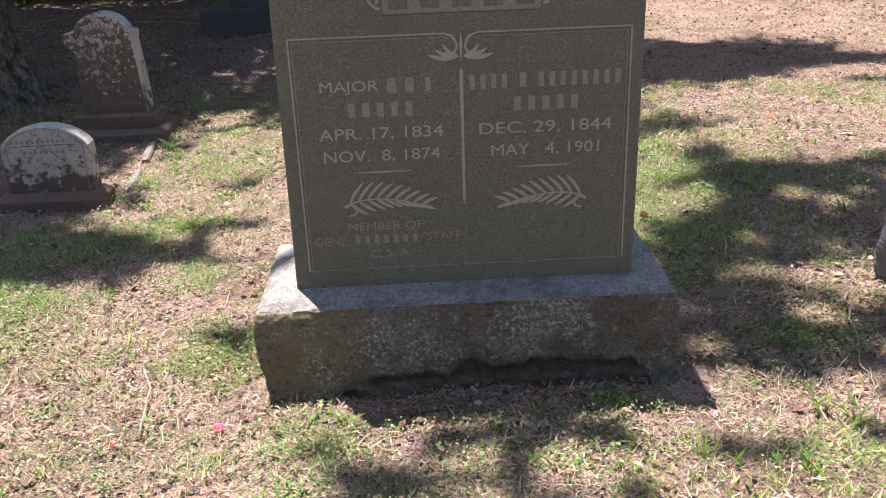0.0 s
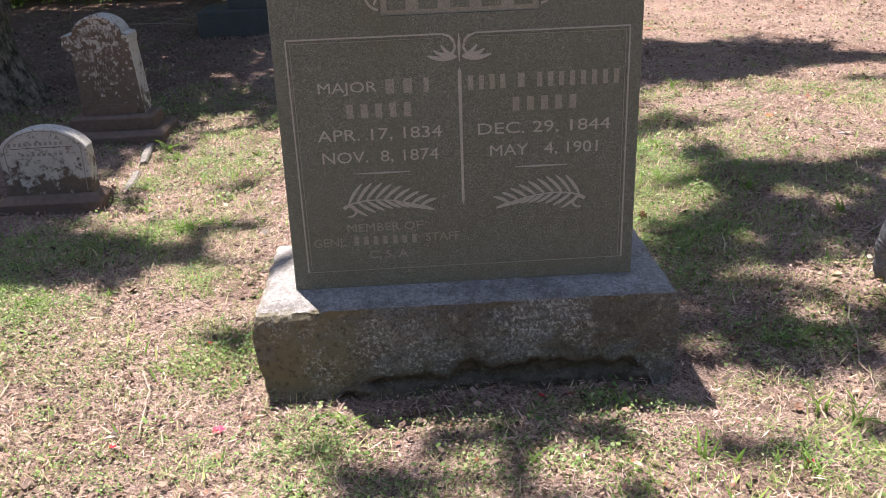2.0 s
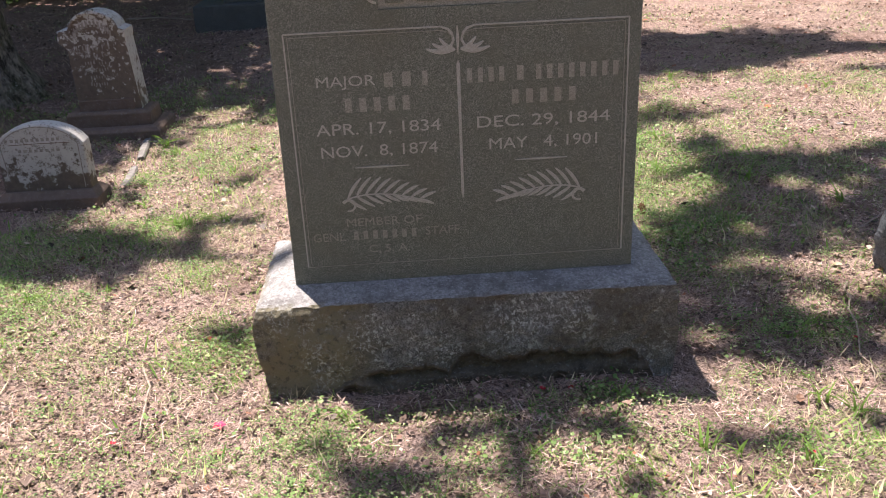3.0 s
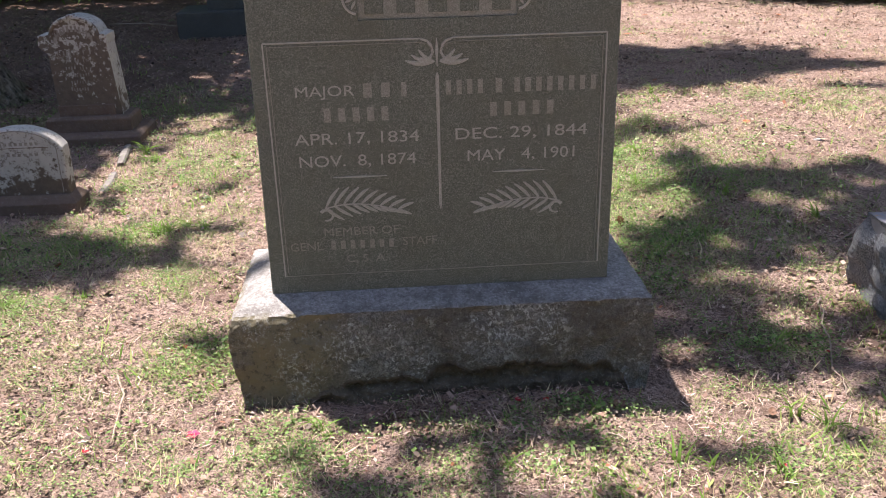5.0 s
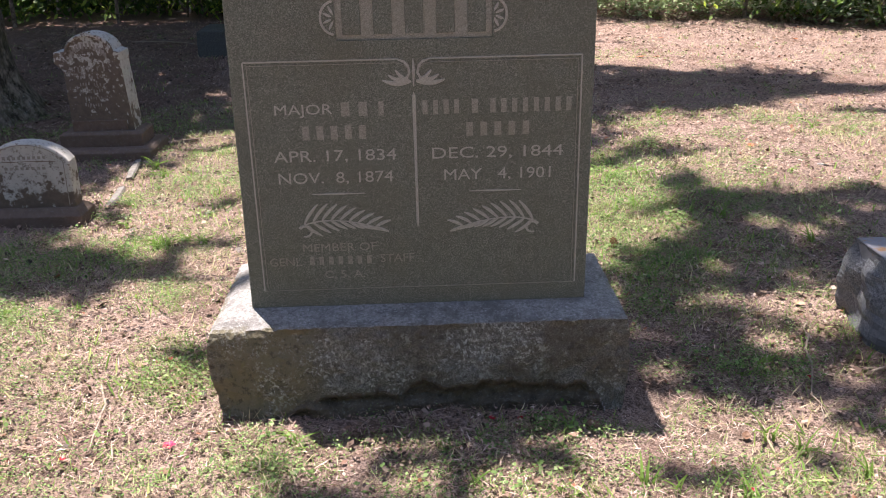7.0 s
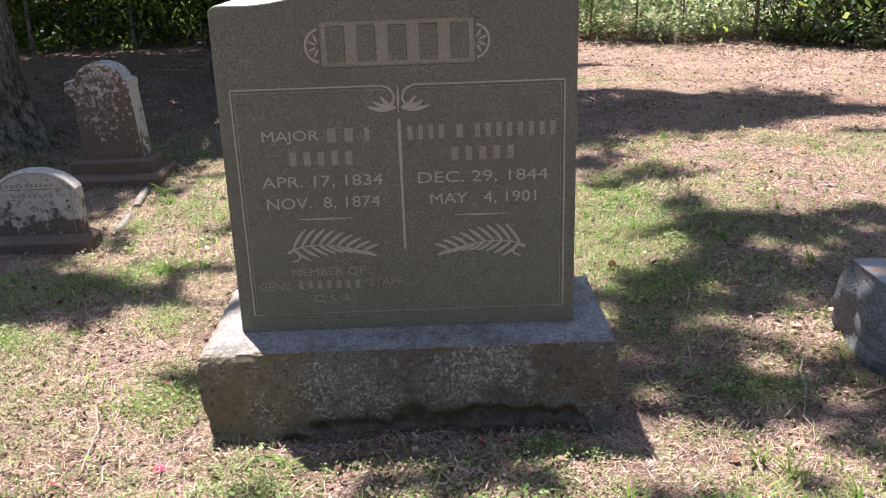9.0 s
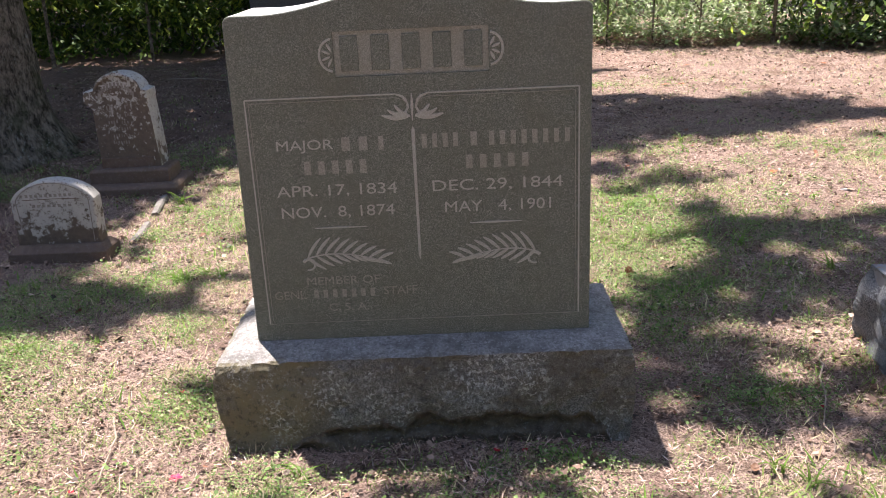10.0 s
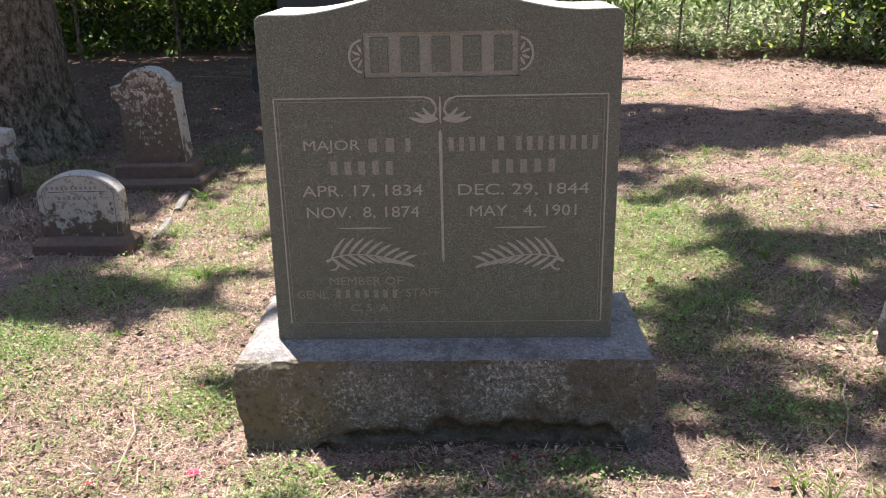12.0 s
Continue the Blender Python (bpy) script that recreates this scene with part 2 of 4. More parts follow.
CANOPY = leaf_material("tree_leaves", (0.035, 0.07, 0.018), (0.08, 0.13, 0.03), (0.13, 0.19, 0.05), 0.3)
DARK_LITTER = leaf_material("dark_leaf_bits", (0.045, 0.028, 0.022), (0.13, 0.08, 0.06), (0.3, 0.12, 0.07), 0.1)
LITTER = leaf_material("leaf_litter", (0.2, 0.125, 0.095), (0.4, 0.27, 0.21), (0.62, 0.48, 0.4), 0.2)


# ---- building helpers ----
def mesh_object(name, data, material, parent=None, label=""):
    if isinstance(data, bmesh.types.BMesh):
        me = bpy.data.meshes.new(name)
        data.to_mesh(me)
        data.free()
    else:
        me = data
    for m in material if isinstance(material, (list, tuple)) else [material]:
        me.materials.append(m)
    ob = new(name, me)
    if parent:
        ob.parent = parent
    if label:
        ob["label"] = label
    return ob


def part(name, bm, material, parent, label=""):
    return mesh_object(name, bm, material, parent, label)


def thing(name, m, label, category, group="", kind=""):
    ob = new(name)
    ob.matrix_world = m
    ob.empty_display_size = 0.1
    return tagged(ob, label, category, group, kind)


def pydata(name, verts, faces):
    me = bpy.data.meshes.new(name)
    me.from_pydata([tuple(v) for v in verts], [], [tuple(f) for f in faces])
    me.update()
    return me


def quads(name, centre, along, across):
    """Many loose leaves: for each one a folded pair of triangles from tail to tip. Arrays n x 3."""
    n = len(centre)
    v = np.empty((n, 4, 3))
    v[:, 0], v[:, 1] = centre - along, centre - along * 0.1 + across
    v[:, 2], v[:, 3] = centre + along, centre - along * 0.1 - across
    me = bpy.data.meshes.new(name)
    i = np.arange(n)[:, None] * 4
    faces = np.concatenate([i + [0, 2, 1], i + [0, 3, 2]], axis=1).reshape(-1, 3)
    me.vertices.add(n * 4)
    me.vertices.foreach_set("co", v.reshape(-1))
    me.loops.add(len(faces) * 3)
    me.loops.foreach_set("vertex_index", faces.reshape(-1).astype(np.int32))
    me.polygons.add(len(faces))
    me.polygons.foreach_set("loop_start", np.arange(len(faces), dtype=np.int32) * 3)
    me.update(calc_edges=True)
    return me


def smooth(ob, on=True):
    ob.data.polygons.foreach_set("use_smooth", [on] * len(ob.data.polygons))
    return ob


def step(x, a, b):
    u = np.clip((np.asarray(x, float) - a) / (b - a), 0, 1)
    return u * u * (3 - 2 * u)


def ground_z(x, y):
    """The lie of the land: lower among the old stones, level round the monument, slightly higher on the open side."""
    x, y = np.asarray(x, float), np.asarray(y, float)
    z = -0.05 - 0.1 * step(-x, 0.3, 1.6) * step(y, 3.2, 4.9) * (1 - 0.85 * step(y, 7.0, 9.8)) + 0.03 * step(x, 1.0, 2.5) * step(y, 3.0, 5.5)
    z = z + 0.03 * step(-y, -2.3, -1.6)
    near = step(15 - y, 0, 2) * step(8 - np.abs(x), 0, 2)
    return z + near * (0.009 * np.sin(3.1 * x + 1.7 * y) * np.sin(2.3 * y - 1.1 * x) + 0.006 * np.sin(9.7 * x + 2.2 * y) * np.sin(8.1 * y - 3 * x))


def outline_prism(outline, y0, y1, bevel=0.0, segments=2):
    """A prism from an outline in x and z, from y0 (front) to y1 (back), with its edges rounded."""
    bm = bmesh.new()
    front = [bm.verts.new((x, y0, z)) for x, z in outline]
    back = [bm.verts.new((x, y1, z)) for x, z in outline]
    n = len(outline)
    bm.faces.new(front)
    bm.faces.new(back[::-1])
    for i in range(n):
        j = (i + 1) % n
        bm.faces.new((front[j], front[i], back[i], back[j]))
    bmesh.ops.recalc_face_normals(bm, faces=bm.faces)
    if bevel:
        rim = [e for e in bm.edges if abs(e.verts[0].co.y - e.verts[1].co.y) < 1e-6]
        bmesh.ops.bevel(bm, geom=rim, offset=bevel, segments=segments, affect="EDGES", profile=0.5)
    return bm


def block(x0, x1, y0, y1, z0, z1, bevel=0.008, chamfer=0.0):
    """A dressed block; chamfer slopes its upper edges inwards."""
    bm = bmesh.new()
    bmesh.ops.create_cube(bm, size=1)
    for v in bm.verts:
        v.co = ((x0 + x1) / 2 + v.co.x * (x1 - x0), (y0 + y1) / 2 + v.co.y * (y1 - y0), (z0 + z1) / 2 + v.co.z * (z1 - z0))
    if chamfer:
        top = [e for e in bm.edges if e.verts[0].co.z > z1 - 1e-5 and e.verts[1].co.z > z1 - 1e-5]
        bmesh.ops.bevel(bm, geom=top, offset=chamfer, segments=1, affect="EDGES")
    if bevel:
        bmesh.ops.bevel(bm, geom=bm.edges[:], offset=bevel, segments=2, affect="EDGES", profile=0.5)
    return bm


def worn(bm, amount, scale, cuts=0):
    """Cut a mesh finer and push its points about, as weather does."""
    if cuts:
        bmesh.ops.subdivide_edges(bm, edges=bm.edges[:], cuts=cuts, use_grid_fill=True)
    bm.normal_update()
    for v in bm.verts:
        v.co += v.normal * (noise.noise(v.co * scale) * amount + noise.noise(v.co * scale * 3.1) * amount * 0.4)
    return bm


def tube(points, radii, sides=6):
    """A bent, tapering stem through points."""
    bm = bmesh.new()
    pts = [Vector(p) for p in points]
    rings = []
    for i, p in enumerate(pts):
        d = (pts[min(i + 1, len(pts) - 1)] - pts[max(i - 1, 0)]).normalized()
        a = d.cross(Vector((0.31, 0.17, 0.93)))
        if a.length < 1e-3:
            a = d.cross(Vector((1, 0, 0)))
        a.normalize()
        b = d.cross(a)
        r = radii[i] if isinstance(radii, (list, tuple)) else radii
        rings.append([bm.verts.new(p + (a * math.cos(2 * math.pi * k / sides) + b * math.sin(2 * math.pi * k / sides)) * r) for k in range(sides)])
    for p, q in zip(rings, rings[1:]):
        for k in range(sides):
            bm.faces.new((p[k], p[(k + 1) % sides], q[(k + 1) % sides], q[k]))
    bm.faces.new(rings[0][::-1])
    bm.faces.new(rings[-1])
    bmesh.ops.recalc_face_normals(bm, faces=bm.faces)
    return bm


def arc(cx, cz, rx, rz, a0, a1, n):
    return [(cx + rx * math.cos(radians(a0 + (a1 - a0) * i / n)), cz + rz * math.sin(radians(a0 + (a1 - a0) * i / n))) for i in range(n + 1)]


# ---- ground ----
def build_ground():
    far = [12, 16, 22, 32, 50, 90, 180, 400, 900]
    xs = np.array([-v for v in far[::-1]] + list(np.arange(-8, 9.01, 0.07)) + far)
    ys = np.array([-v for v in far[::-1]] + [-8, -4, -2, 0] + list(np.arange(1.2, 9, 0.06)) + list(np.arange(9, 16, 0.14)) + [18, 22, 30, 45, 80, 160, 400, 900])
    gx, gy = np.meshgrid(xs, ys)
    gz = ground_z(gx, gy)
    v = np.stack([gx, gy, gz], -1).reshape(-1, 3)
    w, h = len(xs), len(ys)
    f = [(j * w + i, j * w + i + 1, (j + 1) * w + i + 1, (j + 1) * w + i) for j in range(h - 1) for i in range(w - 1)]
    ob = smooth(mesh_object("ground", pydata("ground", v, f), GROUND))
    tagged(ob, "sunlit ground of pine needles, thin grass and bare soil", "ground", kind="structure")


build_ground()


# ---- the family monument ----
FACE = 2.613
CX = 0.157


def serpentine(n=14):
    """The tablet's outline: square foot, rounded shoulders, a low swell along the top."""
    pts = [(-0.397, 0.272), (0.699, 0.272)]
    pts += arc(0.677, 1.312, 0.025, 0.025, 0, 90, 5)
    half = []
    for i in range(n + 1):
        u = i / n
        half.append((0.46 - 0.46 * u, 1.336 + 0.074 * float(step(u, 0.0, 1.0)) - 0.006 * math.sin(math.pi * u)))
    pts += [(CX + x, z) for x, z in half]
    pts += [(CX - x, z) for x, z in half[::-1][1:]]
    pts += arc(-0.363, 1.312, 0.025, 0.025, 90, 180, 5)
    return pts


def cut_recess(ob, box):
    """Sink a box-shaped recess into a mesh."""
    cutter = mesh_object("cutter", box, GRANITE)
    mod = ob.modifiers.new("recess", "BOOLEAN")
    mod.operation, mod.object, mod.solver = "DIFFERENCE", cutter, "EXACT"
    me = bpy.data.meshes.new_from_object(ob.evaluated_get(bpy.context.evaluated_depsgraph_get()))
    ob.modifiers.clear()
    ob.data = me
    bpy.data.objects.remove(cutter)


def text_mesh(words, x0, x1, z0, z1, y, depth=0.0012, bold=0.0):
    """Words in the built-in font, fitted into a rectangle on a face that looks towards -y."""
    cu = bpy.data.curves.new("words", "FONT")
    cu.body, cu.extrude, cu.offset, cu.resolution_u = words, 0.5, bold, 3
    ob = new("words", cu)
    me = bpy.data.meshes.new_from_object(ob.evaluated_get(bpy.context.evaluated_depsgraph_get()))
    bpy.data.objects.remove(ob)
    co = np.empty(len(me.vertices) * 3)
    me.vertices.foreach_get("co", co)
    co = co.reshape(-1, 3)
    lo, hi = co.min(0), co.max(0)
    u = (co - lo) / (hi - lo)
    out = np.stack([x0 + u[:, 0] * (x1 - x0), y + 0.001 - (depth + 0.001) * u[:, 2], z0 + u[:, 1] * (z1 - z0)], -1)
    me.vertices.foreach_set("co", out.reshape(-1))
    me.update()
    return me


def pieces_of(me):
    """The unconnected pieces of a mesh, one mesh each."""
    bm = bmesh.new()
    bm.from_mesh(me)
    bmesh.ops.remove_doubles(bm, verts=bm.verts, dist=1e-6)
    left = set(bm.verts)
    out = []
    while left:
        todo = [left.pop()]
        group = set(todo)
        while todo:
            for e in todo.pop().link_edges:
                for v in e.verts:
                    if v in left:
                        left.discard(v)
                        group.add(v)
                        todo.append(v)
        index = {v: i for i, v in enumerate(group)}
        faces = [[index[v] for v in f.verts] for f in bm.faces if f.verts[0] in group]
        out.append(pydata("letter", [v.co for v in group], faces))
    bm.free()
    return sorted(out, key=lambda m: m.vertices[0].co.x)


def lettering(words, x0, x1, z0, z1, material, parent, label=""):
    for me in pieces_of(text_mesh(words, x0, x1, z0, z1, FACE)):
        part("letter", me, material, parent, label)


def bars(rects, y, depth=0.0012):
    """Plain upright bars on a face that looks towards -y: (x0, x1, z0, z1) each."""
    bm = bmesh.new()
    for x0, x1, z0, z1 in rects:
        b = bmesh.ops.create_cube(bm, size=1)["verts"]
        for v in b:
            v.co = ((x0 + x1) / 2 + v.co.x * (x1 - x0), y + 0.001 - (depth + 0.001) * (0.5 - v.co.y), (z0 + z1) / 2 + v.co.z * (z1 - z0))
    return bm


def name_bars(x0, x1, z0, z1, count, material, parent):
    w = (x1 - x0) / count
    for i in range(count):
        part("bar", bars([(x0 + i * w + w * 0.22, x0 + i * w + w * 0.7, z0, z1)], FACE), material, parent)


RIBBONS = [0]


def ribbon(points, widths, y, depth=0.0015):
    """A flat carved line along (x, z) points, raised a little from the face."""
    RIBBONS[0] += 1
    depth += 0.00012 * (RIBBONS[0] % 11)
    bm = bmesh.new()
    p = [Vector((x, 0, z)) for x, z in points]
    rows = []
    for i, c in enumerate(p):
        d = (p[min(i + 1, len(p) - 1)] - p[max(i - 1, 0)]).normalized()
        s = Vector((-d.z, 0, d.x))
        w = widths[i] if isinstance(widths, (list, tuple)) else widths
        rows.append([bm.verts.new(c + s * w * k + Vector((0, y + o, 0))) for k, o in ((-0.5, 0.001), (-0.3, -depth), (0.3, -depth), (0.5, 0.001))])
    for a, b in zip(rows, rows[1:]):
        for k in range(3):
            bm.faces.new((a[k], a[k + 1], b[k + 1], b[k]))
    bmesh.ops.recalc_face_normals(bm, faces=bm.faces)
    return bm


def join_bm(parts_list):
    bm = bmesh.new()
    for b in parts_list:
        me = bpy.data.meshes.new("t")
        b.to_mesh(me)
        b.free()
        bm.from_mesh(me)
        bpy.data.meshes.remove(me)
    return bm


def palm_spray(x0, z0, x1, z1, flip):
    """A palm spray: a bowed stem with a hooked foot and long curving leaflets on both sides."""
    def at(u):
        return (x0 + (x1 - x0) * u, z0 + (z1 - z0) * u + 0.022 * math.sin(math.pi * u ** 0.8))
    pieces = [ribbon([at(i / 14) for i in range(15)], [0.007 - 0.005 * i / 14 for i in range(15)], FACE)]
    s = -1 if flip else 1
    for i in range(9):
        u = 0.03 + 0.108 * i
        bx, bz = at(u)
        for side in (1, -1):
            long = (0.084 if side > 0 else 0.07) * (1 - 0.4 * u)
            a = radians(66 - 38 * u if side > 0 else -40 + 14 * u)
            bend = -0.4 if side > 0 else 0.2
            pts, ws = [], []
            px, pz = bx, bz
            for k in range(7):
                q = k / 6
                pts.append((px, pz))
                ws.append(0.003 + 0.0098 * math.sin(math.pi * min(1, q * 0.93 + 0.05)) ** 0.8)
                turn = a + bend * q
                px, pz = px + s * long / 6 * math.cos(turn), pz + long / 6 * math.sin(turn)
            pieces.append(ribbon(pts, ws, FACE))
    fx, fz = at(0)
    pieces.append(ribbon([(fx + s * 0.01 + s * 0.02 * math.cos(t), fz - 0.018 + 0.018 * math.sin(t)) for t in np.linspace(2.6, -1.9, 12)], [0.013 - 0.0006 * i for i in range(12)], FACE))
    return join_bm(pieces)


def scroll_ornament():
    """Two leafy scrolls back to back under the middle of the border."""
    pieces = []
    for s in (-1, 1):
        pieces.append(ribbon([(CX + s * x, z) for x, z in ((0.045, 1.086), (0.028, 1.08), (0.016, 1.066), (0.012, 1.048), (0.02, 1.033), (0.036, 1.028), (0.05, 1.034))], [0.005, 0.007, 0.008, 0.009, 0.01, 0.008, 0.004], FACE))
        for j, (dx, dz, w) in enumerate(((0.086, 0.004, 0.015), (0.068, 0.02, 0.014), (0.046, 0.034, 0.012))):
            pieces.append(ribbon([(CX + s * (0.008 + dx * q), 1.022 + dz * q - 0.008 * math.sin(math.pi * q)) for q in np.linspace(0, 1, 7)], [0.003 + w * math.sin(math.pi * (0.1 + 0.85 * q)) for q in np.linspace(0, 1, 7)], FACE))
    pieces.append(ribbon([(CX, 1.09), (CX, 1.05), (CX, 1.005)], [0.004, 0.011, 0.002], FACE))
    return pieces


def rock_faced_base():
    """The monument's base: sawn top, rock-pitched sides, its lower front edge broken away."""
    x0, x1, y0, y1, z0, z1 = -0.517, 0.822, 2.506, 3.078, -0.12, 0.264
    nx, ny, nz = 220, 60, 64
    verts, faces = [], []
    # scallops broken out of the lower front edge: middle, half width, height
    scallops = ((-0.1, 0.17, 0.028), (0.01, 0.1, 0.038), (0.165, 0.075, 0.07), (0.29, 0.1, 0.06), (0.4, 0.16, 0.066), (0.56, 0.12, 0.04), (0.665, 0.06, 0.05))

    def chip_line(x):
        u = Vector((x * 5.5, 3.7, 0))
        z = max(max(-0.15, top - 0.05 * ((x - mid) / half) ** 2) for mid, half, top in scallops)
        return z + 0.02 * noise.noise(u * 2.6) + 0.012 * noise.noise(u * 6) + 0.008 * noise.noise(u * 13)

    def arris(x, y):
        """How far the top edge is chipped down."""
        p = Vector((x * 22, y * 22, 0.4))
        return 0.011 * max(0.0, 0.35 + noise.noise(p) + 0.6 * noise.noise(p * 2.7)) * (1.0 if x < -0.3 else 0.45)

    def shape(x, y, z, side):
        p = Vector((x, y, z))
        h = (z1 - z) / (z1 - z0)
        swell = 0.02 * math.sin(math.pi * min(1, h * 1.25)) * min(1.0, h * 9)
        rough = (0.014 * noise.noise(p * 7) + 0.009 * noise.noise(p * 19) + 0.0045 * noise.noise(p * 50)) * min(1.0, h * 16)
        if side == "front":
            d = 0.25 * swell + 0.95 * rough + 0.03 * h
            gap = chip_line(x) - z
            if gap > 0:
                deep = 0.032 * float(step(gap, 0, 0.03)) * (0.8 + 0.5 * noise.noise(p * 8) + 0.3 * noise.noise(p * 21))
                ledge = 0.035 * float(step(-z, -0.006, 0.016)) * (0.6 + 0.8 * noise.noise(Vector((x * 9, 2.2, 0))))
                d -= deep - max(0.0, ledge)
            return p + Vector((0, -d, 0))
        if side == "back":
            return p + Vector((0, swell + rough, 0))
        sx = -1 if side == "left" else 1
        push = 0.8 * swell + 0.5 * rough if sx < 0 else 0.5 * swell + 0.4 * rough
        return p + Vector((sx * push - sx * 0.02 * h * h, 0, 0))

    def grid(na, nb, fn):
        start = len(verts)
        for j in range(nb + 1):
            for i in range(na + 1):
                verts.append(fn(i / na, j / nb))
        for j in range(nb):
            for i in range(na):
                a = start + j * (na + 1) + i
                faces.append((a, a + 1, a + na + 2, a + na + 1))

    def blend(x, y, z):
        """Neighbouring sides share their corner, so a corner point takes both shapes."""
        p = Vector((x, y, z))
        d = Vector((0, 0, 0))
        ex, ey = 0.03, 0.03
        for side, near, scale in (("left", x - x0, ex), ("right", x1 - x, ex), ("front", y - y0, ey), ("back", y1 - y, ey)):
            w = max(0.0, 1 - near / scale)
            if w > 0:
                d += (shape(x, y, z, side) - p) * w
        d.z -= arris(x, y) * max(0.0, 1 - (z1 - z) / 0.03)
        return p + d

    grid(nx, nz, lambda a, b: blend(x0 + (x1 - x0) * a, y0, z0 + (z1 - z0) * b))
    grid(nx, nz, lambda a, b: blend(x1 - (x1 - x0) * a, y1, z0 + (z1 - z0) * b))
    grid(ny, nz, lambda a, b: blend(x0, y1 - (y1 - y0) * a, z0 + (z1 - z0) * b))
    grid(ny, nz, lambda a, b: blend(x1, y0 + (y1 - y0) * a, z0 + (z1 - z0) * b))
    def wash(a, b):
        """The top slopes up from the edges to the tablet's foot."""
        x, y = x0 + (x1 - x0) * a, y0 + (y1 - y0) * b
        rise = min(1.0, min(x - x0, x1 - x, y - y0, y1 - y) / 0.105)
        edge = max(0.0, 1 - min(x - x0, x1 - x, y - y0, y1 - y) / 0.016)
        return Vector((x, y, z1 + 0.028 * rise - arris(x, y) * edge + 0.0015 * noise.noise(Vector((a * 40, b * 17, 1)))))

    grid(nx, ny, wash)
    bm = bmesh.new()
    vs = [bm.verts.new(v) for v in verts]
    for k, f in enumerate(faces):
        face = bm.faces.new([vs[i] for i in f])
        c = face.calc_center_median()
        # Faces in the hollow get the granite with shade painted in.
        if k < nx * nz and c.z < chip_line(c.x) + 0.006:
            face.material_index = 1
    bmesh.ops.remove_doubles(bm, verts=bm.verts, dist=0.0016)
    bmesh.ops.recalc_face_normals(bm, faces=bm.faces)
    return bm


def build_monument():
    t = thing("monument", pose(0, 0, 0), "grey-green granite family monument with carved tablet on rock-faced base", "gravestone")
    part("base", rock_faced_base(), [base_granite(), HOLLOW_SHADE], t, "weathered rock-faced granite base with lichen specks and a broken lower edge")
    tablet = part("tablet", outline_prism(serpentine(), FACE, 2.975, 0.004), [GRANITE, SUNLIT_TOP], t, "upright granite tablet with a gently swelling pale top")
    # Upward faces take the granite that is painted sun-bright.
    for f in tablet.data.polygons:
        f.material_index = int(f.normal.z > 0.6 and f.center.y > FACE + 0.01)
    cut_recess(tablet, block(-0.068, 0.394, FACE - 0.05, FACE + 0.007, 1.146, 1.279, 0))
    panel = part("name_panel", block(-0.0675, 0.3935, FACE + 0.0055, FACE + 0.012, 1.1465, 1.2785, 0), CUT, tablet, "pale sunk panel with five raised plain bars")
    for i in range(5):
        w = 0.461 / 5
        c = -0.067 + w * (i + 0.5)
        part("raised_bar", block(c - 0.027, c + 0.027, FACE + 0.0012, FACE + 0.0058, 1.162, 1.266, 0.002), GRANITE, tablet)
    for s, c in ((-1, -0.068), (1, 0.394)):
        pieces = [ribbon([(c + s * 0.042 * math.cos(a), 1.212 + 0.048 * math.sin(a)) for a in np.linspace(-1.45, 1.45, 14)], 0.009, FACE)]
        for a in (-1.05, -0.36, 0.36, 1.05):
            pieces.append(ribbon([(c + s * r * math.cos(a), 1.212 + r * 1.1 * math.sin(a)) for r in np.linspace(0.01, 0.036, 5)], [0.003, 0.008, 0.01, 0.008, 0.003], FACE))
        part("panel_rosette", join_bm(pieces), LETTER, tablet)
    border = []
    for s in (-1, 1):
        ex = CX + s * 0.506
        for off, w in ((0, 0.006), (0.011, 0.003)):
            e = ex - s * off
            upright = ribbon([(e, 0.352 + off), (e, 0.72), (e, 1.089 - off)], w, FACE)
            rail = (ribbon([(e, 1.089 - off), (CX + s * 0.2, 1.089 - off), (CX + s * 0.05, 1.089 - off), (CX + s * 0.028, 1.083 - off), (CX + s * 0.014, 1.068 - off)], w, FACE))
            border.append(join_bm([upright, rail]))
        part("foot_line", ribbon([(ex, 0.352), (CX + s * 0.25, 0.352), (CX, 0.352)], 0.003, FACE), FAINT, tablet)
    part("border", join_bm(border[0::2]), LETTER, tablet)
    part("inner_border", join_bm(border[1::2]), FAINT, tablet)
    part("divider", ribbon([(0.156, 0.99), (0.156, 0.975), (0.156, 0.77), (0.156, 0.575), (0.156, 0.56)], [0.002, 0.013, 0.01, 0.01, 0.003], FACE), LETTER, tablet)
    for piece in scroll_ornament():
        part("scroll_leaf", piece, LETTER, tablet)
    for words, x0, x1, z0, z1 in (("APR. 17, 1834", -0.281, 0.096, 0.776, 0.817), ("NOV.  8, 1874", -0.272, 0.084, 0.706, 0.747),
                                  ("DEC. 29, 1844", 0.207, 0.613, 0.775, 0.816), ("MAY   4, 1901", 0.243, 0.576, 0.705, 0.746),
                                  ("MAJOR", -0.267, -0.092, 0.919, 0.96)):
        lettering(words, x0, x1, z0, z1, LETTER, tablet)
    for words, x0, x1, z0, z1 in (("MEMBER OF", -0.214, 0.022, 0.484, 0.511), ("GENL", -0.324, -0.222, 0.437, 0.465), ("STAFF", 0.032, 0.141, 0.441, 0.469), ("C. S. A.", -0.15, -0.02, 0.391, 0.417)):
        lettering(words, x0, x1, z0, z1, FAINT, tablet, "faint worn letter")
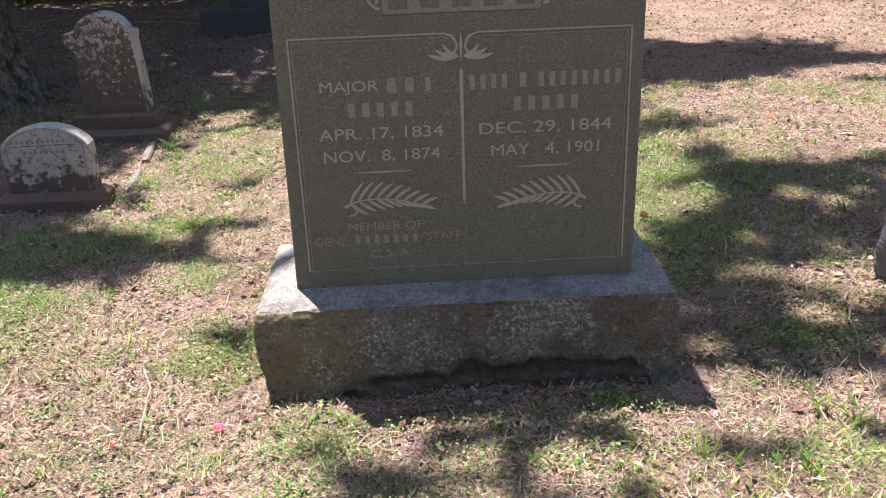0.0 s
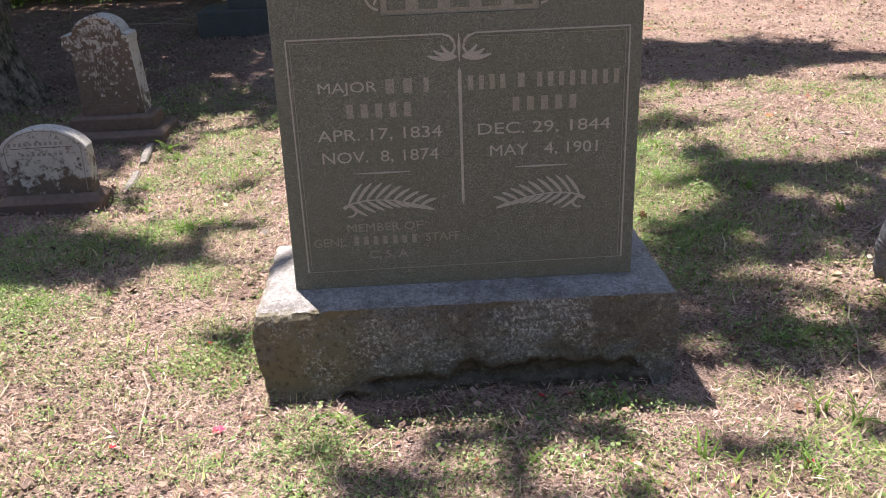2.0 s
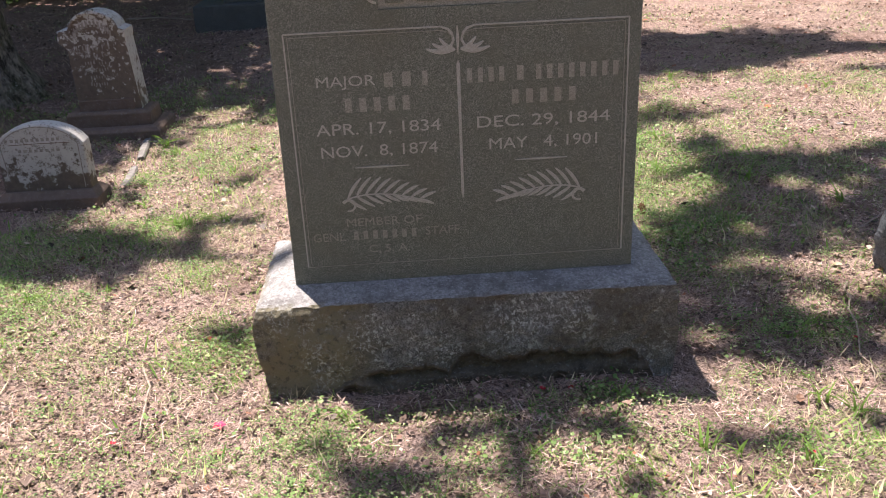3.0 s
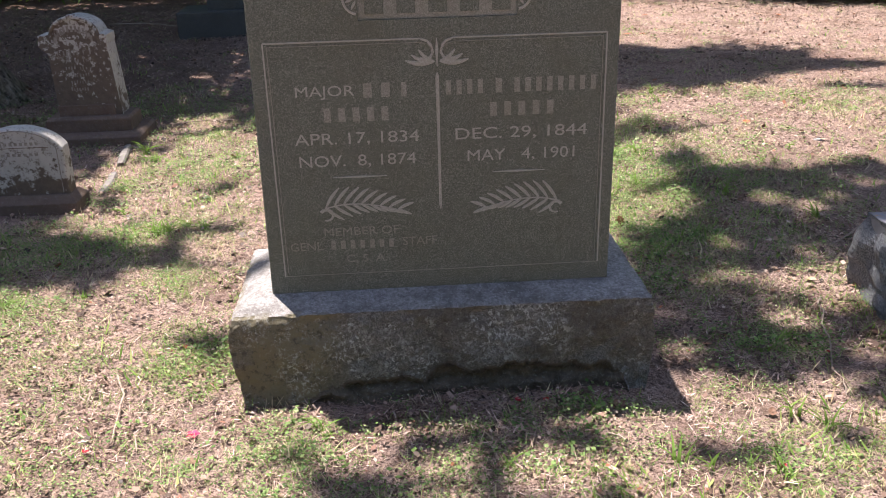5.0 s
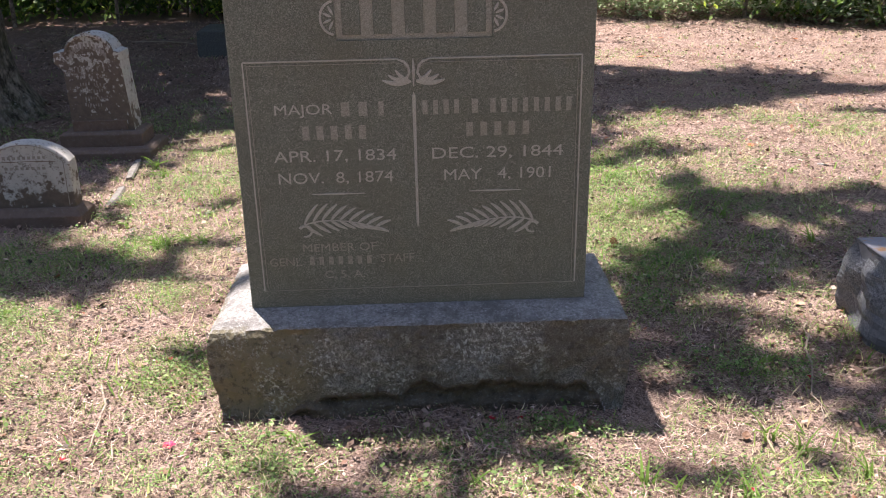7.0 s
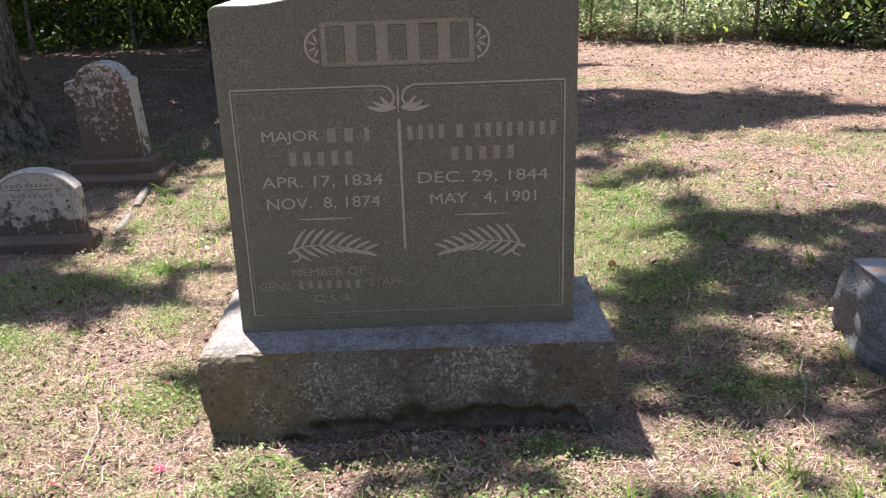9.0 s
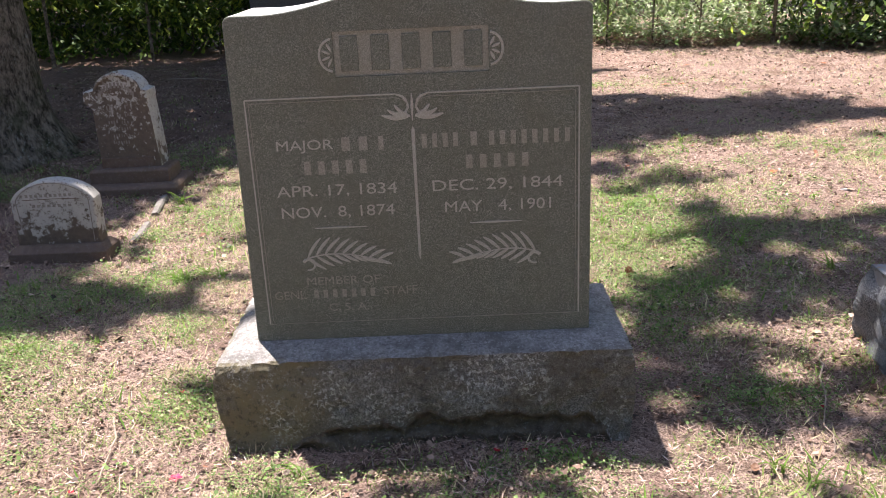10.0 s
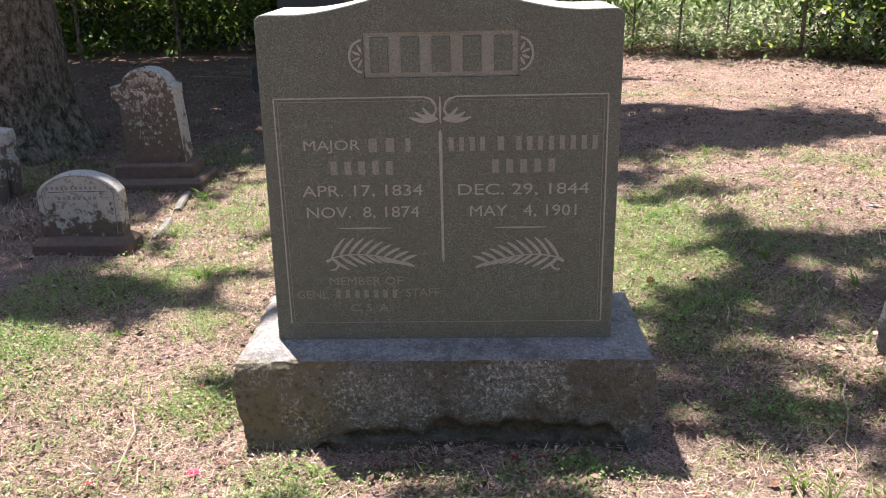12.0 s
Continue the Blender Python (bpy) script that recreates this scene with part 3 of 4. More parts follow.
    for x0, x1, z0, z1, n in ((-0.078, 0.03, 0.921, 0.964, 2), (0.04, 0.074, 0.921, 0.964, 1), (-0.197, 0.019, 0.85, 0.893, 5),
                              (0.174, 0.302, 0.921, 0.964, 4), (0.322, 0.362, 0.921, 0.964, 1), (0.38, 0.645, 0.921, 0.964, 8), (0.304, 0.52, 0.85, 0.893, 5)):
        name_bars(x0, x1, z0, z1, n, CUT, tablet)
    name_bars(-0.202, 0.012, 0.438, 0.466, 7, FAINT, tablet)
    for x0, x1, z in ((-0.173, -0.008, 0.676), (0.32, 0.483, 0.673)):
        part("dash", ribbon([(x0, z), ((x0 + x1) / 2, z), (x1, z)], [0.003, 0.008, 0.003], FACE), LETTER, tablet)
    part("palm_spray", palm_spray(-0.212, 0.572, 0.05, 0.556, False), LETTER, tablet)
    part("palm_spray", palm_spray(0.532, 0.566, 0.272, 0.55, True), LETTER, tablet)


build_monument()


# ---- the older stones ----
def small_headstone():
    t = thing("headstone", pose(-2.035, 4.87, -0.16), "low white marble headstone with arched top and brown stained foot", "gravestone", "old headstones")
    smooth_top = [(-0.245, 0.0), (0.24, 0.0), (0.245, 0.28)] + arc(0.0, 0.24, 0.26, 0.175, 21, 159, 18) + [(-0.245, 0.28)]
    out = [(x, z + 0.08) for x, z in smooth_top]
    tab = part("tablet", worn(outline_prism(out, -0.06, 0.05, 0.012), 0.003, 9), MARBLE_LOW, t)
    part("plinth", worn(block(-0.29, 0.285, -0.12, 0.1, -0.04, 0.118, 0.005, 0.04), 0.003, 8, 3), PLINTH, t, "brown weathered plinth with sloped edges")
    inner = [(x * 0.86, 0.11 + (z - 0.08) * 0.86 + 0.015) for x, z in out[1:]]
    part("incised_border", ribbon(inner + [(-0.2, 0.2)], 0.006, -0.06), MARBLE_WORN, tab)
    lines = [(-0.15 + 0.028 * i, -0.134 + 0.028 * i, 0.4, 0.418) for i in range(10)] + [(-0.12 + 0.03 * i, -0.102 + 0.03 * i, 0.34, 0.356) for i in range(8)]
    for r in lines:
        part("bar", bars([r], -0.06, 0.001), MARBLE_WORN, tab)
    part("rule", ribbon([(-0.17, 0.385), (0.0, 0.388), (0.17, 0.386)], 0.004, -0.06), PLINTH, tab)


def tall_headstone():
    t = thing("headstone", pose(-2.145, 6.42, -0.19), "brown weathered marble headstone with arched shoulders on stepped base", "gravestone", "old headstones")
    part("lower_base", worn(block(-0.4, 0.39, -0.24, 0.24, -0.04, 0.12, 0.006, 0.02), 0.004, 7, 3), PLINTH, t)
    part("upper_base", worn(block(-0.285, 0.31, -0.12, 0.18, 0.115, 0.225, 0.006, 0.018), 0.004, 7, 3), PLINTH, t)
    out = [(-0.205, 0.21), (0.245, 0.21), (0.228, 0.45), (0.21, 0.72), (0.215, 0.74), (0.215, 0.785), (0.17, 0.8)] + arc(0.0, 0.775, 0.172, 0.145, 8, 172, 18) + [(-0.17, 0.8), (-0.255, 0.79), (-0.262, 0.715), (-0.235, 0.69), (-0.205, 0.66)]
    tab = part("tablet", worn(outline_prism(out, -0.05, 0.16, 0.008), 0.004, 8), [MARBLE_EDGE, MARBLE_TALL], t, "thick tablet with pale sides and eared shoulders")
    for f in tab.data.polygons:
        f.material_index = int(f.normal.y < -0.8)
    rim = []
    for a in np.linspace(0.06, math.pi - 0.06, 22):
        rim.append((0.162 * math.cos(a), 0.775 + 0.135 * math.sin(a)))
    part("arch_moulding", worn(tube([(x, -0.052, z) for x, z in rim], [0.014] * len(rim), 8), 0.003, 20), MARBLE_TALL, tab, "worn rounded moulding along the arch")
    part("keystone", worn(block(-0.025, 0.02, -0.07, 0.0, 0.9, 0.93, 0.006), 0.004, 20, 2), MARBLE_TALL, tab)
    part("foot_band", worn(block(-0.2, 0.195, -0.06, -0.03, 0.215, 0.3, 0.006), 0.004, 12, 4), PLINTH, tab, "dark brown band at the tablet's foot")
    rows = []
    for j, (z, n, w) in enumerate(((0.655, 11, 0.02), (0.605, 9, 0.018), (0.555, 8, 0.018), (0.505, 9, 0.018), (0.455, 8, 0.017), (0.405, 7, 0.017))):
        rows += [(-0.02 - n * w * 0.55 + i * w * 1.1, -0.02 - n * w * 0.55 + i * w * 1.1 + w * 0.6, z, z + (0.035 if j == 0 else 0.024)) for i in range(n)]
    wear = random.Random(5)
    for x0, x1, z0, z1 in rows:
        if wear.random() < 0.85:
            dx, dz = wear.uniform(-0.003, 0.003), wear.uniform(-0.003, 0.003)
            part("bar", bars([(x0 + dx, x1 + dx - wear.uniform(0, 0.005), z0 + dz, z1 + dz - wear.uniform(0, 0.008))], -0.053, 0.0025), MARBLE_WORN, tab)
    arch = [(-0.01 + 0.13 * math.cos(a), 0.735 + 0.1 * math.sin(a)) for a in np.linspace(2.85, 0.3, 13)]
    for x, z in arch:
        part("bar", bars([(x - 0.008, x + 0.006, z - 0.022, z + 0.02)], -0.053, 0.003), MARBLE_WORN, tab)


def broken_headstone():
    t = thing("headstone", pose(-3.31, 6.02, -0.16), "worn grey headstone with a scrolled foot beside the tree", "gravestone", "old headstones")
    out = [(-0.3, 0.05), (0.25, 0.05), (0.27, 0.3), (0.255, 0.36), (0.275, 0.45), (0.265, 0.515), (0.2, 0.525), (-0.3, 0.52)]
    part("tablet", worn(outline_prism(out, 0.0, 0.12, 0.015), 0.006, 7), MARBLE_EDGE, t)
    foot = [(-0.3, -0.04), (0.225, -0.04), (0.23, 0.24)] + [(0.23 - 0.16 * u, 0.25 + 0.12 * u * u) for u in np.linspace(0, 1, 8)] + [(-0.3, 0.37)]
    part("foot", worn(outline_prism(foot, -0.14, -0.01, 0.012), 0.005, 8), MARBLE_EDGE, t)


small_headstone()
tall_headstone()
broken_headstone()


def dark_monument():
    t = thing("monument", pose(-1.63, 10.8, -0.06), "dark grey granite monument standing in deep shade", "gravestone")
    part("base", worn(block(-0.73, 0.73, -0.35, 0.35, -0.05, 0.285, 0.015), 0.006, 6, 5), DARK_GRANITE, t, "rough dark granite base")
    part("tablet", block(-0.4, 0.4, -0.18, 0.18, 0.28, 1.3, 0.012), DARK_GRANITE, t)


dark_monument()


def pitched_marker():
    """A low block with a sawn top and boldly pitched sides."""
    t = thing("grave_marker", pose(2.2, 2.78, -0.08, 0, 0, 0), "low rough-cut granite marker with orange lichen on its flat top", "gravestone")
    bm = bmesh.new()
    bmesh.ops.create_cube(bm, size=1)
    for v in bm.verts:
        v.co = (v.co.x * 0.7, v.co.y * 0.66, 0.16 + v.co.z * 0.4)
        if v.co.z < 0.1:
            v.co.x *= 1.12
            v.co.y *= 1.28
    bmesh.ops.subdivide_edges(bm, edges=bm.edges[:], cuts=17, use_grid_fill=True)
    bm.normal_update()
    for v in bm.verts:
        down = min(1.0, max(0.0, (0.357 - v.co.z) * 14))
        n = v.normal.copy()
        n.z = 0
        if down > 0 and n.length > 0:
            n.normalize()
            c = noise.cell(v.co * 7)
            v.co += n * down * (0.05 * noise.noise(v.co * 6) + 0.03 * noise.noise(v.co * 15) + 0.015 * c)
    part("body", bm, PITCHED, t)
    top = block(-0.346, 0.346, -0.326, 0.326, 0.3, 0.362, 0.003)
    part("top_face", top, MARKER_TOP, t, "worn sawn top with orange lichen")


pitched_marker()


# ---- the tree and its crown ----
TREE = Vector((-3.86, 7.74, -0.12))


def trunk_mesh():
    bm = bmesh.new()
    sides, rings = 72, 70
    ring_list = []
    for j in range(rings + 1):
        z = -0.15 + 9.5 * (j / rings) ** 1.8
        h = max(0.0, z)
        base = 0.495 - 0.02 * h + 0.19 * math.exp(-h * 3.4)
        row = []
        for i in range(sides):
            a = 2 * math.pi * i / sides
            root = (0.5 + 0.5 * math.cos(a * 6 + 0.6 + 0.8 * math.sin(a * 2))) ** 2
            r = base + 0.12 * root * math.exp(-h * 4.5)
            p = Vector((math.cos(a) * 2.2, math.sin(a) * 2.2, z * 1.1))
            r += 0.02 * noise.noise(p * 2.5) + 0.02 * noise.noise(p * 8) + 0.014 * abs(noise.noise(Vector((p.x * 9, p.y * 9, z * 4))))
            row.append(bm.verts.new((r * math.cos(a), r * math.sin(a), z)))
        ring_list.append(row)
    for p, q in zip(ring_list, ring_list[1:]):
        for k in range(sides):
            bm.faces.new((p[k], p[(k + 1) % sides], q[(k + 1) % sides], q[k]))
    bm.faces.new(ring_list[-1])
    return bm


# Unseen boughs added to cast shade: shadow centre, spread, leaves per square metre, height.
SHADE_BOUGHS = [
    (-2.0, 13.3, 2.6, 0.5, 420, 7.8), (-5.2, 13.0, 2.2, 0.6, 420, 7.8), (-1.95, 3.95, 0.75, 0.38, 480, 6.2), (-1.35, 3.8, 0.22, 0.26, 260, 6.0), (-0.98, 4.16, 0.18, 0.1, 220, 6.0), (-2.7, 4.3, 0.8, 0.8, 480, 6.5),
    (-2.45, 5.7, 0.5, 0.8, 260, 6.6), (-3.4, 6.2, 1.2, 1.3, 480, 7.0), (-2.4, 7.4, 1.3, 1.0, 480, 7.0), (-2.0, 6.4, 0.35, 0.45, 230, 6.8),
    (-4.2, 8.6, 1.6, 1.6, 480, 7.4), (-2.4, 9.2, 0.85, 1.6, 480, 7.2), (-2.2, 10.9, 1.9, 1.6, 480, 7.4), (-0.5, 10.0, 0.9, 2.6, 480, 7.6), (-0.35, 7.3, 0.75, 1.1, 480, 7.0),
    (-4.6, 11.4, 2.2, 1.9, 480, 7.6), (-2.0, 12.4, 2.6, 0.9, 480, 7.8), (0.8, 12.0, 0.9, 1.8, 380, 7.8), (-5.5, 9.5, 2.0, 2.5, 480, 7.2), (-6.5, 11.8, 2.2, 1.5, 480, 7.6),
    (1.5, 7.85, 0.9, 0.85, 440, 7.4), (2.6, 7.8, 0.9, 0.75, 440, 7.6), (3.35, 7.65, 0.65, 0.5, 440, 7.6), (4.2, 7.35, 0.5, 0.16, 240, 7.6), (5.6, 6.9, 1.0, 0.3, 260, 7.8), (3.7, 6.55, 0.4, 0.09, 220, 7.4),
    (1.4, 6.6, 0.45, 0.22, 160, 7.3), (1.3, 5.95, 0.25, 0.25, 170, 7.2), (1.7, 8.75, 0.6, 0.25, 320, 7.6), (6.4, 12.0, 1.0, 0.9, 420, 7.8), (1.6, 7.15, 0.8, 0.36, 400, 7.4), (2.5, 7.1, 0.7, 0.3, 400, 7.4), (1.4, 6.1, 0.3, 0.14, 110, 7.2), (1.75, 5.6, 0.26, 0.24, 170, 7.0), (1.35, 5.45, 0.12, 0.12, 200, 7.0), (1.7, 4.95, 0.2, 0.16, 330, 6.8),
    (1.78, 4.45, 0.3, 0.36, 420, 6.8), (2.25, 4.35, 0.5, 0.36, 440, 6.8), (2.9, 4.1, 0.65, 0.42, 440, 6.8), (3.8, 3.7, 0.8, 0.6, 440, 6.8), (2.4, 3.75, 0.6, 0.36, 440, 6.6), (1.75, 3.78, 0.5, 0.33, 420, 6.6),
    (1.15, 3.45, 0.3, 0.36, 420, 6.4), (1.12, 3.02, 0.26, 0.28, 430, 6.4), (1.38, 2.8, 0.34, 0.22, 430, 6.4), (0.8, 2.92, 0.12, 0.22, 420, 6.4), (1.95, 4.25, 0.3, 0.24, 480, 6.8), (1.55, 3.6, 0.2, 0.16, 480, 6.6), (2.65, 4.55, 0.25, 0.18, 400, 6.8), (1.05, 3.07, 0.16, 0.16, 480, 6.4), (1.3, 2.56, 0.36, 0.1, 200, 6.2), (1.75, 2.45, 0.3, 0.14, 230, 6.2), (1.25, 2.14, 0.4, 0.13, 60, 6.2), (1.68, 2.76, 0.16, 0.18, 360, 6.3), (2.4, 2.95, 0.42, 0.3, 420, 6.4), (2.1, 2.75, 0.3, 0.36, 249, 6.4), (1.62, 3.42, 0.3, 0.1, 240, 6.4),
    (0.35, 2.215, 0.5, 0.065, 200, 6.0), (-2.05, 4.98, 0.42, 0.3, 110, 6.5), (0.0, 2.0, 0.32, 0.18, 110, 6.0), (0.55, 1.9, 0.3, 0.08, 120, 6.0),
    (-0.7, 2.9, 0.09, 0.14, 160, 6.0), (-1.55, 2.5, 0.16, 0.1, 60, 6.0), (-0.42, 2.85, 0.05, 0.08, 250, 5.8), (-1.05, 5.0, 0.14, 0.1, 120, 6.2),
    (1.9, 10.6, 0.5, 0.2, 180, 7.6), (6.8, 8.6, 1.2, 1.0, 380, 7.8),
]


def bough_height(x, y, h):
    """The unseen crown is set lower behind the old stones, to darken the ground."""
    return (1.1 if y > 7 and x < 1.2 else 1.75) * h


def build_tree():
    t = thing("tree", Matrix.Translation(TREE), "large old tree with rough lichen-spotted bark and flared roots", "tree")
    smooth(part("trunk", trunk_mesh(), BARK, t))
    rng = np.random.default_rng(4)
    centres, sizes = [], []
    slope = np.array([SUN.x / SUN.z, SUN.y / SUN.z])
    for x, y, rx, ry, dense, h in SHADE_BOUGHS:
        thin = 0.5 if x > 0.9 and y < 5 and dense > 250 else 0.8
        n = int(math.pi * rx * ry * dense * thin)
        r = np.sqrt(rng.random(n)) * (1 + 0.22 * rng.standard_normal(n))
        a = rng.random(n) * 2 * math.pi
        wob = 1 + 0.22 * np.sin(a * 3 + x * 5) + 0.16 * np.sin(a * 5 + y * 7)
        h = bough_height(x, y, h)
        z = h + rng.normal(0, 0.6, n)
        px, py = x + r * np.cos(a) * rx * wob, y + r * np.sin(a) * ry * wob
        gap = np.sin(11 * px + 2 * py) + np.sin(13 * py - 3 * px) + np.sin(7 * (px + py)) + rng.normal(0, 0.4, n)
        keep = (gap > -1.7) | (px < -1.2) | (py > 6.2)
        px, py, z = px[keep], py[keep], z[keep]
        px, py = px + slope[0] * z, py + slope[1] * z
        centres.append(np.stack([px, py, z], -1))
    c = np.concatenate(centres) - np.array(TREE)
    n = len(c)
    yaw = rng.random(n) * 2 * math.pi
    along = np.stack([np.cos(yaw), np.sin(yaw), rng.normal(-0.2, 0.3, n)], -1) * rng.uniform(0.08, 0.13, n)[:, None]
    across = np.stack([-np.sin(yaw), np.cos(yaw), rng.normal(0, 0.35, n)], -1) * rng.uniform(0.05, 0.085, n)[:, None]
    part("crown", quads("crown", c, along, across), CANOPY, t, "unseen crown of small dark green leaves, placed to shade the ground")
    ends = [Vector((x + slope[0] * h, y + slope[1] * h, h)) - TREE for x, y, rx, ry, h in [(x, y, rx, ry, bough_height(x, y, h)) for x, y, rx, ry, dense, h in SHADE_BOUGHS] if rx * ry > 0.1]
    fork = Vector((0, 0, 7.5))
    ends.sort(key=lambda e: (e - fork).length)
    reached = [fork]
    for e in ends:
        start = min(reached, key=lambda r: (r - e).length)
        mid = start.lerp(e, 0.5) + Vector((0, 0, 0.3))
        thick = 0.1 if start is fork else 0.03
        part("limb", tube([start, start.lerp(mid, 0.5) + Vector((0, 0, 0.1)), mid, mid.lerp(e, 0.5) + Vector((0, 0, 0.1)), e], [thick, thick * 0.7, thick * 0.5, 0.015, 0.008], 7), BARK, t)
        reached.append(e)


build_tree()


# ---- the thicket at the back ----
def thicket_y(x):
    return float(np.interp(x, [-12, -5, -3.4, 0, 2.7, 4.7, 5.4, 8, 11], [14.6, 14.3, 14.0, 13.6, 13.0, 12.3, 11.6, 10.0, 8.5]))


def shrub(x, seed, pale, height=3.2, count=9000, width=1.0):
    rng = np.random.default_rng(seed)
    y = thicket_y(x)
    back = 1.5 if pale else 0.9
    t = thing("shrub", pose(x, y + back, float(ground_z(x, y + back))), "tall leafy shrub in the dense green thicket" if not pale else "sunlit pale green shrub with weeds at its foot", "shrub", "thicket shrubs")
    for k in range(5):
        bx, by = rng.uniform(-width, width), rng.uniform(-0.3, 1.0)
        lean = rng.uniform(-0.3, 0.3)
        part("stem", tube([(bx, by, -0.05), (bx + lean * 0.3, by, height * 0.35), (bx + lean, by + 0.1, height * 0.8)], [rng.uniform(0.008, 0.022), 0.01, 0.005], 6), BARK, t)
    n = count
    c = np.stack([rng.normal(0, 0.75 * width, n), rng.uniform(-0.8, 1.6, n), np.where(rng.random(n) < 0.62, rng.uniform(0.0, min(height, 1.25), n), rng.uniform(0.6, height, n)) + (0.03 if pale else 0.06)], -1)
    c[:, 1] += 0.25 * np.sin(c[:, 0] * 5 + seed) + 0.3 * np.cos(c[:, 2] * 4 + seed)
    lump = np.sin(c[:, 0] * 6.1 + seed) + np.sin(c[:, 2] * 7.3 + 2 * seed) + np.sin(c[:, 1] * 6.7 - seed)
    c = c[lump > (-0.35 if pale else -0.55)]
    n = len(c)
    yaw = rng.random(n) * 2 * math.pi
    along = np.stack([np.cos(yaw), np.sin(yaw), rng.normal(-0.6, 0.4, n)], -1) * rng.uniform(0.03, 0.07, n)[:, None]
    across = np.stack([-np.sin(yaw), np.cos(yaw), rng.normal(0, 0.5, n)], -1) * rng.uniform(0.015, 0.036, n)[:, None]
    part("foliage", quads("foliage", c, along, across), SUNLIT_LEAF if pale else HEDGE, t)


for i in range(15):
    sx = -8.5 + 1.2 * i
    # Shrubs on the sunny stretch get the leaf colours brightened for sun.
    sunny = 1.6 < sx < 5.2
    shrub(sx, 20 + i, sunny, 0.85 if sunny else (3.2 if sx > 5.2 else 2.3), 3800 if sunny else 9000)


def undergrowth():
    """Low weeds, vines and dead stalks along the sunny foot of the thicket."""
    rng = np.random.default_rng(31)
    n = 15000
    x = rng.uniform(0.8, 7.0, n)
    y = np.array([thicket_y(v) for v in x]) + rng.uniform(-0.15, 1.3, n) + 0.2 * np.sin(3 * x)
    z = np.abs(rng.normal(0, 0.28, n)) * (0.5 + 0.5 * np.sin(2.3 * x + 1) ** 2) + 0.01
    c = np.stack([x, y, ground_z(x, y) + z], -1)
    yaw = rng.random(n) * 2 * math.pi
    along = np.stack([np.cos(yaw), np.sin(yaw), rng.normal(0.0, 0.45, n)], -1) * rng.uniform(0.02, 0.05, n)[:, None]
    across = np.stack([-np.sin(yaw), np.cos(yaw), rng.normal(0, 0.4, n)], -1) * rng.uniform(0.01, 0.026, n)[:, None]
    dry = rng.random(n) < np.where(z < 0.12, 0.7, 0.12)
    for name, pick, material, label in (("undergrowth", ~dry, SUNLIT_LEAF, "pale green weeds along the sunlit foot of the thicket"), ("dead_leaves", dry, LITTER, "dry pinkish leaf drift along the thicket's foot")):
        tagged(mesh_object(name, quads(name, c[pick], along[pick], across[pick]), material), label, "weeds" if material is SUNLIT_LEAF else "leaf litter", kind="stuff")


undergrowth()


def woods():
    """Trees behind the thicket, and an unseen ring added to block low sky."""
    rng = np.random.default_rng(8)
    n = 90000
    x = rng.uniform(-22, 22, n)
    y = np.interp(x, [-22, 0, 2, 6, 9, 22], [18.5, 17.2, 19.5, 18.5, 13, 8]) + rng.uniform(0, 12, n)
    # Raised far above the view to keep skylight off the shaded ground.
    z = rng.uniform(0.3, 1, n) * np.where(np.abs(x - 3.5) < 3, 10, 16)
    c = np.stack([x, y, z], -1)
    yaw = rng.random(n) * 2 * math.pi
    along = np.stack([np.cos(yaw), np.sin(yaw), rng.normal(-0.3, 0.4, n)], -1) * rng.uniform(0.1, 0.2, n)[:, None]
    across = np.stack([-np.sin(yaw), np.cos(yaw), rng.normal(0, 0.5, n)], -1) * rng.uniform(0.06, 0.12, n)[:, None]
    tagged(mesh_object("far_woods", quads("far_woods", c, along, across), HEDGE), "dense dark green woods behind the thicket", "woods", kind="stuff")
    # Ring out of view, added only to hold back light from the sides.
    n = 30000
    a = rng.uniform(0, 2 * math.pi, n)
    r = rng.uniform(19, 30, n)
    c = np.stack([r * np.cos(a), 4 + r * np.sin(a), rng.uniform(0.2, 15, n)], -1)
    c = c[c[:, 1] < 14]
    n = len(c)
    yaw = rng.random(n) * 2 * math.pi
    along = np.stack([np.cos(yaw), np.sin(yaw), rng.normal(-0.3, 0.4, n)], -1) * rng.uniform(0.25, 0.5, n)[:, None]
    across = np.stack([-np.sin(yaw), np.cos(yaw), rng.normal(0, 0.5, n)], -1) * rng.uniform(0.18, 0.35, n)[:, None]
    tagged(mesh_object("unseen_woods", quads("unseen_woods", c, along, across), CANOPY), "unseen ring of green woods added to block low sky", "woods", kind="stuff")


woods()


# ---- what lies and grows on the ground ----
def lattice(x, y, seed):
    """Smooth random values from 0 to 1 over the plan."""
    rng = np.random.default_rng(seed)
    table = rng.random((64, 64))
    xi, yi = np.floor(x).astype(int), np.floor(y).astype(int)
    u, v = x - xi, y - yi
    u, v = u * u * (3 - 2 * u), v * v * (3 - 2 * v)
    a, b = table[xi % 64, yi % 64], table[(xi + 1) % 64, yi % 64]
    c, d = table[xi % 64, (yi + 1) % 64], table[(xi + 1) % 64, (yi + 1) % 64]
    return (a * (1 - u) + b * u) * (1 - v) + (c * (1 - u) + d * u) * v


def patchy(x, y, size, seed):
    return 0.55 * lattice(x / size, y / size, seed) + 0.3 * lattice(x / size * 2.3, y / size * 2.3, seed + 1) + 0.15 * lattice(x / size * 5.1, y / size * 5.1, seed + 2)


